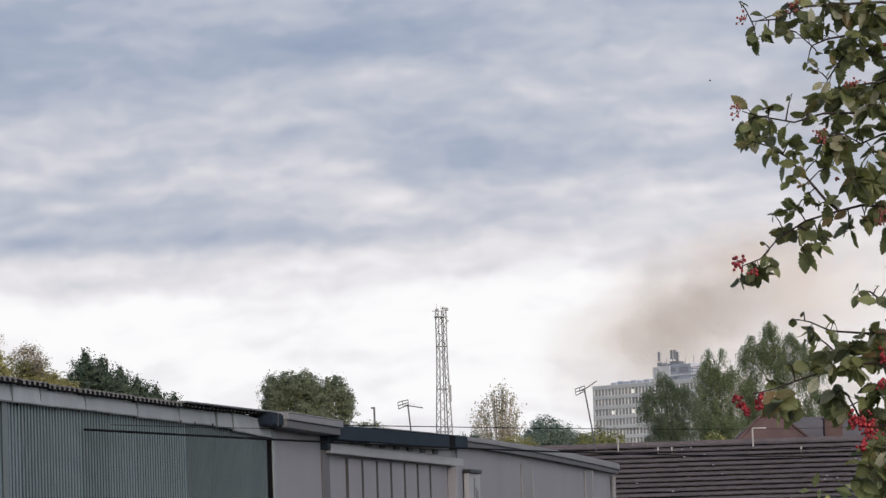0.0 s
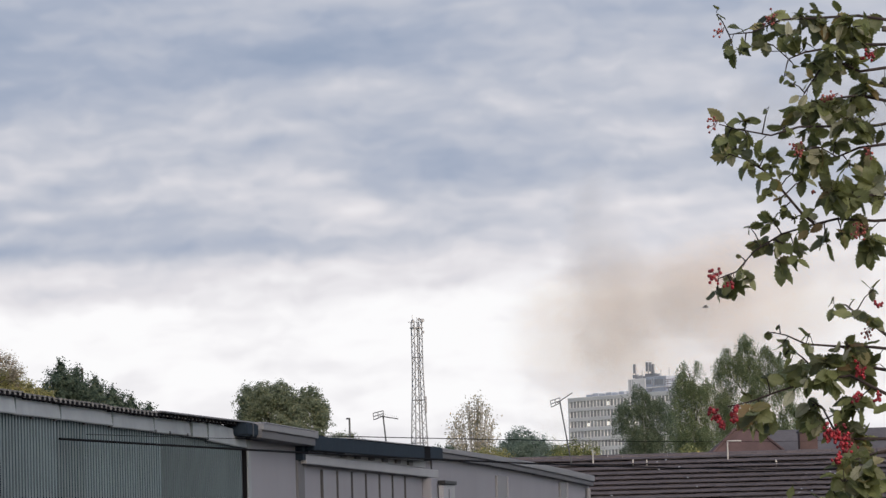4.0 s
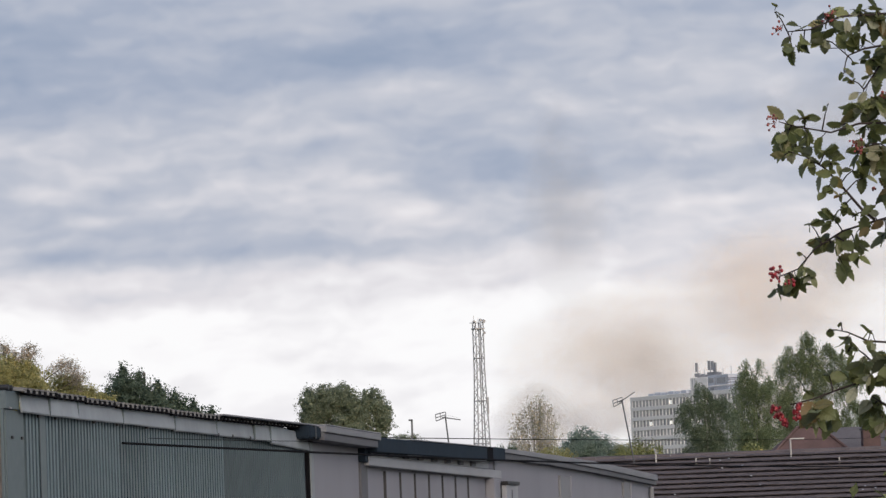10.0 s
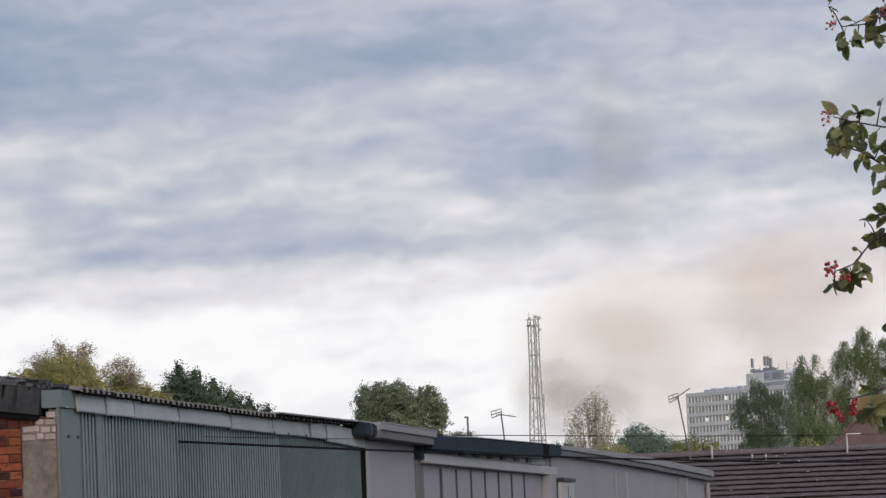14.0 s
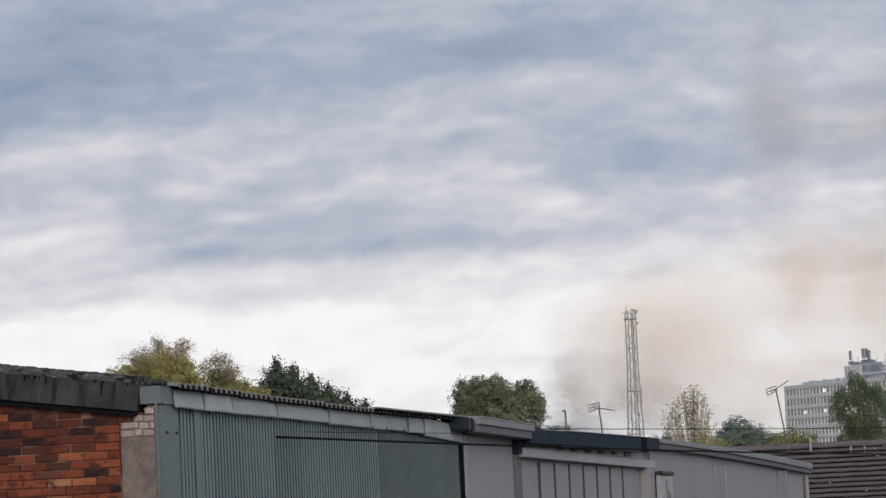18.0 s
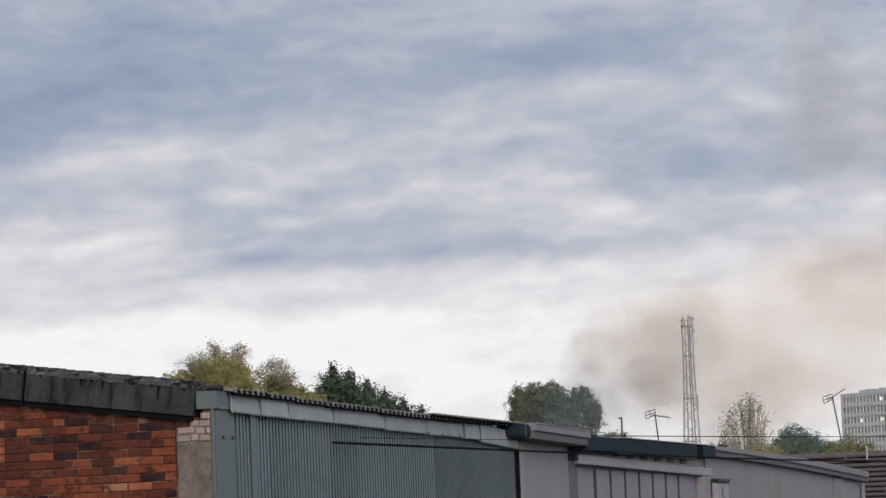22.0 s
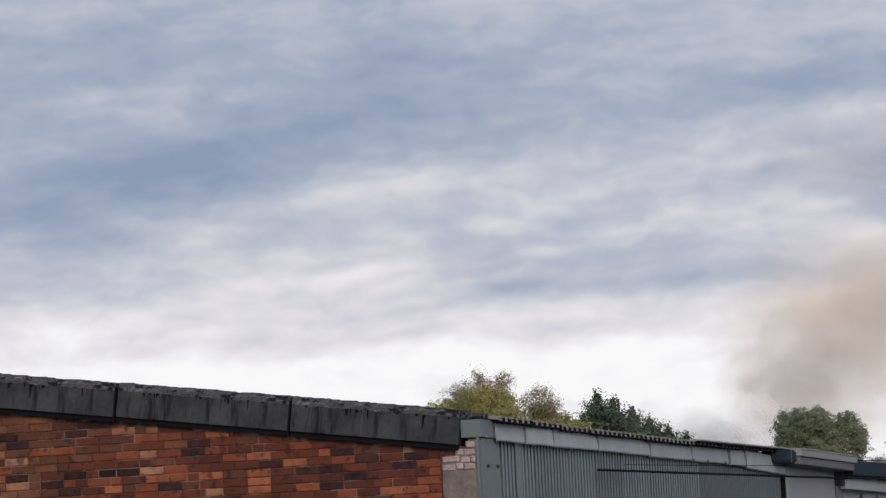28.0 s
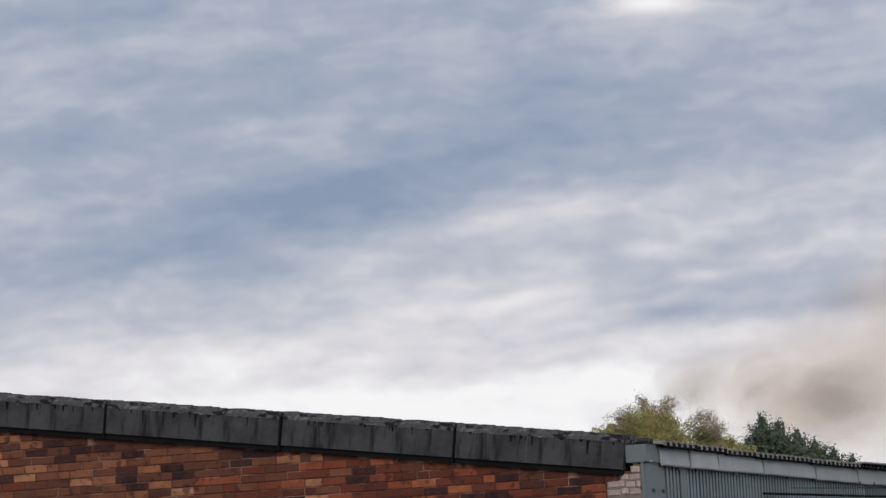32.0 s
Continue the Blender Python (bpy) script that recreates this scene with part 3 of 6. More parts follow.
        part("bracket", bevelled(0.093, 0.125, y - 0.02, y + 0.34, 2.962 - 0.003 * i, 3.03, 0.004), M_SOFFIT, L)
    part("post", bevelled(0.02, 0.16, 26.5, 27.05, 0, 2.785, 0.01), M_WHITE, L, "white post")
    part("post", bevelled(0.02, 0.10, 27.07, 27.42, 0, 2.785, 0.01), M_SOFFIT, L)
    # last bay: its eave runs level, then sinks towards the far end
    bm = bmesh.new()
    for vv in box(bm, -0.15, 0.03, 27.45, 46.9, 0, 1):
        if vv.co.z > 0.5:
            vv.co.z = 3.20 if vv.co.y < 30 else 3.0
    bmesh.ops.bevel(bm, geom=list(bm.edges), offset=0.006, segments=1, affect="EDGES")
    part("wall_panel", bm, M_WHITE, L)
    part("end_wall", bevelled(-6, -0.16, 46.7, 46.9, 0, 2.9, 0.006), M_WHITE, L)
    eave = [(27.5, 3.250, 0.062), (30.2, 3.250, 0.075), (33.2, 3.246, 0.088), (38.8, 3.209, 0.108), (43.2, 3.158, 0.115), (47.3, 3.102, 0.118)]
    for (ya, za, ha), (yb, zb, hb) in zip(eave, eave[1:]):
        # here too the soffit's shade is part of its darker grey
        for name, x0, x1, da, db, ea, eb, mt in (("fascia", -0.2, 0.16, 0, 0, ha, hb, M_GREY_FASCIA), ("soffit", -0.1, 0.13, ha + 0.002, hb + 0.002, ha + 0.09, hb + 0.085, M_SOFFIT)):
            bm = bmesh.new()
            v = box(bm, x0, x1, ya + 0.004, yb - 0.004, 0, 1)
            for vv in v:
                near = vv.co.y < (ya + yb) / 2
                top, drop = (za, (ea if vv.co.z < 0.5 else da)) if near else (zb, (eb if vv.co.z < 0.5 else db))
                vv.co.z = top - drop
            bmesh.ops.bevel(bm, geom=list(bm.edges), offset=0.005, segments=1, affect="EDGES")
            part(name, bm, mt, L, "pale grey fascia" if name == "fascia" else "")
    part("roof_deck", bevelled(-6, -0.21, 27.45, 47.2, 2.95, 3.06, 0.01), M_ROOFING, L)
    for y, w in ((34.2, 1.15), (42.6, 0.95)):
        part("pilaster", bevelled(0.03, 0.07, y, y + w, 0, 2.93, 0.008), M_GREY_FASCIA, L)
        part("pilaster_edge", bevelled(0.03, 0.09, y + w + 0.004, y + w + 0.2, 0, 2.93, 0.008), M_WHITE, L, "white edge strip")
    part("downpipe", tube_bm([(0.09, 46.7, 0), (0.09, 46.7, 2.85)], 0.05, n=8), M_GREY_FASCIA, L)


build_lockups()
board = thing("notice_board", SITE @ pose(0.09, 28.42, 2.3), "small white notice board with a dark top bar on the wall", "sign")
part("panel", bevelled(-0.04, 0.04, -0.55, 0.6, -0.5, 0.40, 0.006), M_WHITE_TRIM, board)
part("top_bar", bevelled(-0.04, 0.07, -0.58, 0.63, 0.405, 0.46, 0.006), M_BLACK, board)
bm = bmesh.new()
for y, z, h in ((-0.05, 0.05, 0.28), (0.12, -0.02, 0.2), (0.28, 0.02, 0.12)):
    box(bm, 0.041, 0.046, y, y + 0.06, z - h, z + h)
part("mark", bm, M_SOFFIT, board, "dark grey printed strokes")

# ---- distant and garden materials ----
M_TILE = surface("brown_concrete_tile", (0.094, 0.079, 0.085), 0.9, vary=0.3, coarse=1.5, fine=12, bump=0.3, island=0.12)
M_TILE_P = surface("brown_roof_tile", (0.094, 0.079, 0.085), 0.9, vary=0.3, coarse=1.5, fine=12, bump=0.3, rand=0.12)
M_RED_BRICK = surface("far_red_brick", (0.092, 0.056, 0.054), 0.9, vary=0.3, coarse=1.5, fine=10)
M_SLATE = surface("grey_slate", (0.085, 0.08, 0.09), 0.8, vary=0.25, coarse=1, fine=8)
M_OFFICE = surface("office_panel", (0.74, 0.71, 0.69), 0.8, vary=0.08, coarse=0.15, fine=1.5, bump=0)
M_OFFICE_GLASS = surface("office_glass", (0.43, 0.41, 0.405), 0.35, vary=0.15, coarse=0.4, fine=3, bump=0, rand=0.22)
M_PLANT_ROOM = surface("blue_grey_panel", (0.46, 0.48, 0.54), 0.7, vary=0.2, coarse=0.2, fine=2, bump=0)
M_MAST = surface("galvanised_mast", (0.36, 0.35, 0.36), 0.55, 0.3, vary=0.2, coarse=0.5, fine=4, bump=0)
M_AERIAL = surface("weathered_aluminium", (0.12, 0.12, 0.125), 0.5, 0.3, vary=0.2, bump=0)
M_PIPE = surface("pale_pipe", (0.42, 0.40, 0.38), 0.6, vary=0.2, bump=0)
M_BARK = surface("grey_bark", (0.085, 0.070, 0.058), 0.95, vary=0.4, coarse=6, fine=50, bump=0.6, depth=0.01)
M_BIRCH_BARK = surface("birch_bark", (0.45, 0.42, 0.38), 0.85, vary=0.4, coarse=3, fine=15)
M_TWIG = surface("dark_twig", (0.035, 0.024, 0.022), 0.8, vary=0.3, coarse=20, fine=90)


def glow(name, col, power):
    k = Mat(name)
    k.b.inputs["Base Color"].default_value = (*col, 1)
    k.b.inputs["Emission Color"].default_value = (*col, 1)
    k.b.inputs["Emission Strength"].default_value = power
    return k.m


M_LIT = glow("lit_office_window", (1.0, 0.95, 0.86), 0.62)


def foliage(name, col, spread=0.3, yellow=0.0, thin=0.4, source="island"):
    """Leaves: tone shifts from leaf to leaf, a little light passes through."""
    k = Mat(name)
    src = k.n("NewGeometry").outputs["Random Per Island"] if source == "island" else k.n("ObjectInfo").outputs["Random"]
    lo, hi = tuple(c * (1 - spread) for c in col), tuple(c * (1 + spread) for c in col)
    stops = [(0.0, lo), (0.75, hi), (1.0, (hi[0] * (1.3 + 2 * yellow), hi[1] * (1.15 + 0.8 * yellow), hi[2] * 1.1))]
    tone = k.ramp(src, stops)
    vec = k.coords()
    tone = k.mix(k.ramp(k.noise(vec, 0.9 if source == "island" else 40, 4), [(0.35, 0.0), (0.68, 0.8)]), tone, tuple(c * 0.78 for c in col))
    k.link(tone, k.b.inputs["Base Color"])
    k.b.inputs["Roughness"].default_value = 0.6
    tr, mx = k.n("BsdfTranslucent"), k.n("MixShader")
    k.link(tone, tr.inputs["Color"])
    mx.inputs[0].default_value = thin
    k.link(k.b.outputs[0], mx.inputs[1])
    k.link(tr.outputs[0], mx.inputs[2])
    k.link(mx.outputs[0], k.out.inputs["Surface"])
    return k.m


F_ROUND = foliage("oak_leaf", (0.25, 0.285, 0.19), 0.2, 0.1, 0.6)
F_YELLOW = foliage("yellowing_leaf", (0.40, 0.385, 0.175), 0.2, 0.08, 0.6)
F_PALE = foliage("pale_leaf", (0.44, 0.385, 0.30), 0.25, 0.1, 0.6)
F_DARK = foliage("dark_leaf", (0.125, 0.17, 0.12), 0.2, 0.1, 0.6)
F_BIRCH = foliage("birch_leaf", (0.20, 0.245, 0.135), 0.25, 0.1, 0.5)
# darker copy of the birch leaf, with shade put into its colour
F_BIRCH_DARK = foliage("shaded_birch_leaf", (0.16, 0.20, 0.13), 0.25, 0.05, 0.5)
F_BUSH = foliage("bush_leaf", (0.25, 0.32, 0.27), 0.25, 0.0, 0.6)
F_HEDGE = foliage("privet_leaf", (0.22, 0.24, 0.10), 0.5, 0.25)
F_BARE = foliage("dry_leaf", (0.36, 0.33, 0.24), 0.4, 0.1)


# ---- trees ----
def leaf_mesh(name, pts, size, rng, droop=0.0):
    """One mesh of bent leaf clumps at the points."""
    n = len(pts)
    gen = np.random.default_rng(rng.randrange(1 << 30))
    p = np.array(pts)
    p, out = p[:, :3], (p[:, 3:] if p.shape[1] == 6 else np.zeros((n, 3)))
    # the blades face out of their lump and a little up
    c = gen.normal(size=(n, 3)) * 0.5 + out + (0, 0, 0.15)
    c /= np.linalg.norm(c, axis=1)[:, None]
    a = np.cross(c, gen.normal(size=(n, 3)) * (1, 1, 0.8) - (0, 0, droop))
    a /= np.linalg.norm(a, axis=1)[:, None]
    b = np.cross(c, a)
    s = np.asarray(size) * gen.uniform(0.6, 1.4, (n, 1))
    verts = np.stack([p - a * s * 0.5, p + b * s * 0.3 + c * s * 0.08, p + a * s * 0.5, p - b * s * 0.3 + c * s * 0.08], 1)
    faces = np.arange(4 * n).reshape(n, 4).tolist()
    me = bpy.data.meshes.new(name)
    me.from_pydata(verts.reshape(-1, 3).tolist(), [], faces)
    me.update()
    return me


def crown_points(blobs, n, rng, shell=0.55, spread=0.26):
    """Points in a set of lumps (x, y, z, rx, ry, rz): each lump is a host of small tufts, so the outline is ragged and has gaps."""
    total = sum(b[3] * b[5] for b in blobs)
    pts = []
    for x, y, z, rx, ry, rz in blobs:
        count = max(1, int(n * rx * rz / total))
        tufts = max(10, int(80 * (rx * rz) ** 0.5 / max(0.45, spread * 2)))
        per = max(1, count // tufts)
        for _ in range(tufts):
            d = Vector((rng.gauss(0, 1), rng.gauss(0, 1), rng.gauss(0, 1))).normalized()
            r = (shell + (1.0 - shell) * rng.random() ** 0.7) * (1.16 + 0.22 * noise.noise(Vector((d.x * 2.5 + x, d.y * 2.5, d.z * 2.5 + z))))
            c = Vector((x + d.x * rx * r, y + d.y * ry * r, z + d.z * rz * r))
            w = spread * rng.uniform(0.5, 1.15) * min(1.0, 0.5 * (rx + rz)) ** 0.5
            up = rng.uniform(0.6, 1.3)
            for _ in range(per):
                pts.append(np.array((c.x + rng.gauss(0, 0.5) * w, c.y + rng.gauss(0, 0.5) * w, c.z + rng.gauss(0, 0.5) * w * up, *d)))
    return pts


def tree(name, at, label, blobs, n, size, leaf, trunk_r, seed, bark=None, droop=0.0, shell=0.55):
    rng = random.Random(seed)
    bark = bark or M_BARK
    base = ground_height(*at)
    ob = thing(name, pose(at[0], at[1], base), label, "tree")
    blobs = [(x, y, z - base, rx, ry, rz) for x, y, z, rx, ry, rz in blobs]
    low = min(b[2] - b[5] for b in blobs)
    top = max(b[2] for b in blobs)
    part("trunk", tube_bm([(0, 0, -0.2), (0.05, 0, low * 0.5), (-0.05, 0.05, low + 0.3), (0, 0, top)], trunk_r, trunk_r * 0.25, 8), bark, ob)
    for b in blobs:
        z0 = low * 0.85 + rng.random() * 0.8
        mid = ((b[0]) * 0.4, b[1] * 0.4, (z0 + b[2]) * 0.5)
        part("limb", tube_bm([(0, 0, min(z0, b[2])), mid, (b[0], b[1], b[2] + b[5] * 0.1)], trunk_r * 0.35, 0.012, 5), bark, ob)
    pts = crown_points(blobs, n, rng, shell)
    inner = crown_points([(x, y, z, rx * 0.78, ry * 0.78, rz * 0.78) for x, y, z, rx, ry, rz in blobs], n // 2, rng, 0.1) if shell > 0.25 else []
    crown = part("crown", leaf_mesh("crown", pts + inner, np.array([[size]] * len(pts) + [[size * 1.7]] * len(inner)), rng, droop), leaf, ob)
    tagged(crown, kind="stuff")
    return ob


tree("broadleaf_tree", (4.4, 240), "round-headed green tree with dense foliage and a notch in its outline",
     [(-1.9, 0, 10.5, 0.75, 1.2, 0.95), (-1.05, 0, 10.6, 0.8, 1.3, 1.0), (-0.1, 0.2, 10.7, 0.8, 1.3, 1.0), (0.75, 0, 10.1, 0.7, 1.2, 0.8), (1.6, 0, 10.4, 0.75, 1.2, 0.95), (2.2, 0, 9.6, 0.6, 1.1, 0.9), (-1.8, 0, 9.3, 0.9, 1.2, 1.1), (0, 0, 8.9, 2.2, 1.6, 1.4), (0.9, 0, 7.6, 2.1, 1.7, 1.5)], 40000, 0.115, F_ROUND, 0.22, 1, shell=0.35)
tree("yellowing_tree", (-8.15, 130), "yellow-green tree thinning at its tips",
     [(0.15, 0, 7.72, 0.8, 0.8, 0.6), (-0.85, 0, 7.32, 0.75, 0.7, 0.5), (0.85, 0, 7.4, 0.6, 0.7, 0.65), (-1.5, 0, 6.95, 0.4, 0.6, 0.4), (0, 0, 6.6, 1.65, 1.2, 0.8)], 34000, 0.064, F_YELLOW, 0.13, 2, shell=0.3)
tree("yellowing_tree", (-6.05, 131), "small yellow-green tree with sparse pale tips",
     [(-0.1, 0.5, 7.3, 0.6, 0.6, 0.45), (0.3, 0, 6.95, 0.55, 0.6, 0.45), (-0.3, 0, 6.5, 0.95, 0.8, 0.7), (0.9, 0.3, 6.7, 0.5, 0.5, 0.4)], 12500, 0.064, F_YELLOW, 0.1, 22, shell=0.3)
tree("yellowing_tree", (-8.05, 130.5), "bare pale tips of a thinning yellow tree",
     [(0.05, 0, 8.48, 0.26, 0.3, 0.32), (0.78, 0, 8.36, 0.34, 0.3, 0.30), (-0.55, 0, 8.0, 0.6, 0.3, 0.32), (0.4, 0, 8.1, 0.5, 0.3, 0.3), (1.85, 0, 7.9, 0.5, 0.3, 0.26), (2.25, 0, 7.5, 0.28, 0.3, 0.35), (-1.4, 0, 7.35, 0.4, 0.3, 0.3)], 9500, 0.05, F_PALE, 0.09, 3, shell=0.1)
tree("dark_tree", (-4.3, 150), "dark bushy evergreen with a spiky sloping outline",
     [(-0.65, 0, 7.85, 0.8, 0.9, 0.8), (-1.5, 0, 7.3, 0.6, 0.8, 0.5), (0.2, 0, 7.5, 0.75, 0.9, 0.55), (1.0, 0, 7.2, 0.65, 0.8, 0.5), (1.65, 0, 6.95, 0.5, 0.7, 0.42), (2.2, 0, 6.7, 0.45, 0.6, 0.4), (0, 0, 6.2, 2.2, 1.2, 0.9), (-0.75, 0, 8.55, 0.13, 0.2, 0.42), (-0.2, 0, 8.25, 0.12, 0.2, 0.4), (-1.3, 0, 7.75, 0.12, 0.2, 0.36), (0.45, 0, 7.95, 0.11, 0.2, 0.36), (1.05, 0, 7.6, 0.11, 0.2, 0.34), (1.7, 0, 7.3, 0.1, 0.2, 0.3), (2.35, 0, 6.98, 0.1, 0.2, 0.28), (-1.75, 0, 7.6, 0.1, 0.2, 0.32)], 23000, 0.085, F_DARK, 0.15, 4, shell=0.35)
tree("green_tree", (15.9, 210), "low blue-green broadleaf tree",
     [(-0.15, 0, 6.9, 0.9, 1.0, 0.8), (-0.9, 0, 6.4, 0.7, 0.8, 0.65), (0.75, 0, 6.5, 0.7, 0.8, 0.75), (1.4, 0, 6.2, 0.6, 0.8, 0.65), (2.0, 0, 6.2, 0.5, 0.7, 0.6), (2.6, 0, 6.0, 0.45, 0.7, 0.55), (0.6, 0, 5.5, 2.2, 1.2, 1.0)], 20000, 0.1, F_BUSH, 0.12, 5, shell=0.35)
tree("shrub", (12.6, 190), "yellow-green shrub behind the lock-ups", [(0, 0, 5.9, 0.7, 0.7, 0.5), (0.7, 0, 5.8, 0.6, 0.6, 0.5), (0.3, 0, 5.3, 1.1, 0.8, 0.6)], 4500, 0.075, F_YELLOW, 0.08, 6, shell=0.3)
tree("shrub", (10.4, 185), "small dark shrub seen over the roofs", [(-0.25, 0, 6.0, 0.3, 0.3, 0.4), (0.3, 0, 6.05, 0.28, 0.3, 0.36), (0, 0, 5.5, 0.6, 0.5, 0.4)], 1800, 0.075, F_DARK, 0.07, 7, shell=0.3)
tree("hedge_shrub", (12.3, 140), "pale flowering hedge shrub", [(-0.55, 0, 4.85, 0.35, 0.4, 0.4), (0.0, 0, 4.9, 0.4, 0.4, 0.42), (0.5, 0, 4.85, 0.35, 0.4, 0.4), (0, 0, 4.4, 1.0, 0.7, 0.6)], 5000, 0.05, F_HEDGE, 0.07, 8, shell=0.3)
tree("shrub", (6.6, 200), "small shrub at the foot of the round tree", [(0, 0, 7.0, 0.7, 0.6, 0.5), (0.6, 0, 6.8, 0.5, 0.5, 0.4)], 2200, 0.08, F_ROUND, 0.08, 12, shell=0.3)


def bare_tree():
    rng = random.Random(31)
    at = (14.75, 230)
    base = ground_height(*at)
    ob = thing("thin_tree", pose(at[0], at[1], base), "thin pale tree with few dry leaves", "tree")
    part("trunk", tube_bm([(0, 0, -0.2), (0, 0, 3.5), (0.05, 0, 5.5)], 0.12, 0.06, 7), M_BARK, ob)
    pts = []
    for i in range(54):
        tip = Vector((rng.uniform(-1.5, 1.3), rng.uniform(-1, 1), 0))
        tip.z = 10.1 - base - 0.95 * abs(tip.x) ** 1.5 - rng.uniform(0, 1.0) * (2.3 if i % 2 else 0.4)
        z0 = rng.uniform(3.2, 6)
        mid = Vector((tip.x * 0.55, tip.y * 0.5, (z0 + tip.z) / 2 - 0.2))
        part("branch", tube_bm([(0, 0, min(5.4, z0)), mid, tip], 0.055, 0.02, 4), M_PIPE, ob)
        for _ in range(85):
            k = rng.uniform(0.35, 1.05)
            p = mid.lerp(tip, (k - 0.35) / 0.65) if k > 0.35 else mid
            pts.append(np.array(p) + np.array([rng.gauss(0, 0.16), rng.gauss(0, 0.16), rng.gauss(0, 0.14)]))
    tagged(part("crown", leaf_mesh("crown", pts, 0.115, rng), F_BARE, ob), kind="stuff")


bare_tree()


def weeping_birch(at, label, top, lobes, n, leaf, seed):
    """A birch: limbs arch over and long strings of small leaves hang from them."""
    rng = random.Random(seed)
    base = ground_height(*at)
    ob = thing("weeping_birch", pose(at[0], at[1], base), label, "tree")
    top -= base
    part("trunk", tube_bm([(0, 0, -0.2), (0.1, 0, top * 0.4), (0, 0, top * 0.95)], 0.2, 0.03, 8), M_BIRCH_BARK, ob)
    pts = []
    for x, z, r, h in lobes:  # each lobe: centre, reach and fall
        z -= base
        tipz = z + h * 0.35
        part("limb", tube_bm([(0, 0, max(1.5, z - h * 0.6)), (x * 0.5, 0, z), (x, 0, tipz)], 0.04, 0.012, 5), M_BARK, ob)
        for _ in range(max(4, int(7 * r / 0.7))):  # tresses, each a bunch of strings
            a, q = rng.uniform(0, 2 * math.pi), math.sqrt(rng.random()) * 1.08
            cx, cy = x + r * q * math.cos(a), r * q * math.sin(a)
            high = z + h * 0.5 * (1 - q * q) + rng.gauss(0, 0.22)
            fall = rng.uniform(0.8, 1.9)
            wide = rng.uniform(0.16, 0.36)
            for _ in range(max(10, int(n * wide * 3.0))):
                px, py = cx + rng.gauss(0, wide), cy + rng.gauss(0, wide)
                start = high - 1.2 * abs(px - cx) ** 1.3 + rng.gauss(0, 0.08)
                length = fall * rng.uniform(0.35, 1.0)
                steps = max(3, int(length / 0.10))
                sx = rng.gauss(0, 0.06)
                for j in range(steps):
                    f = j / steps
                    pts.append(np.array((px + sx * f * 2 + rng.gauss(0, 0.04), py + rng.gauss(0, 0.04), start - length * f)))
    tagged(part("crown", leaf_mesh("crown", pts, 0.105, rng, 0.9), leaf, ob, "hanging strings of small leaves"), kind="stuff")


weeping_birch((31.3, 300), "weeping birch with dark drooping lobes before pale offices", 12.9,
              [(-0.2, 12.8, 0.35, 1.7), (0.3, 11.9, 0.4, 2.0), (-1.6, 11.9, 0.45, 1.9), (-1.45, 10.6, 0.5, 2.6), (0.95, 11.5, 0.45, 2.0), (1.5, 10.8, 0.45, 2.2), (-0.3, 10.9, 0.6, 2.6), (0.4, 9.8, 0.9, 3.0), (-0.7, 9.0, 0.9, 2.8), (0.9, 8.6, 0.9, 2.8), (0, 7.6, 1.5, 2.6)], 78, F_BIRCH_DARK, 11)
weeping_birch((36.0, 310), "tall weeping birch with green hanging strings", 14.4,
              [(-0.35, 14.5, 0.35, 1.8), (0.35, 14.1, 0.4, 1.9), (-0.8, 13.2, 0.5, 2.4), (0.2, 13.0, 0.7, 2.6), (1.0, 12.8, 0.5, 2.6), (-0.9, 11.6, 0.7, 3.0), (0.7, 11.5, 0.8, 3.2), (0, 10.2, 1.2, 3.4), (-1.1, 9.2, 0.9, 3.2), (1.1, 9.2, 0.9, 3.2), (0, 8.0, 1.6, 3.0)], 74, F_BIRCH, 12)
weeping_birch((41.6, 320), "large weeping birch with light green layered crown", 16.4,
              [(-0.3, 17.0, 0.35, 1.5), (-0.1, 16.2, 0.7, 2.0), (-1.9, 15.9, 0.55, 1.8), (-1.2, 15.2, 0.8, 2.2), (1.2, 16.0, 0.6, 1.8), (1.9, 14.9, 0.9, 2.4), (-2.2, 14.2, 0.7, 2.6), (0, 14.6, 1.1, 2.6), (3.0, 13.6, 0.9, 2.6), (-0.8, 12.8, 1.3, 3.2), (1.5, 12.7, 1.3, 3.2), (-2.3, 12.2, 0.7, 2.6), (3.5, 11.6, 1.0, 3.0), (0, 10.6, 2.0, 3.6), (2.6, 10.0, 1.6, 3.4), (-1.8, 10.2, 1.0, 3.4), (1, 8.6, 2.4, 3.0)], 70, F_BIRCH, 13)
tree("shrub", (33.3, 290), "light green shrub below the birches", [(0, 0, 8.0, 0.8, 0.8, 0.8), (0.7, 0, 7.6, 0.7, 0.7, 0.8), (0.2, 0, 6.8, 1.2, 1.0, 0.9)], 1500, 0.16, F_HEDGE, 0.08, 14, shell=0.3)


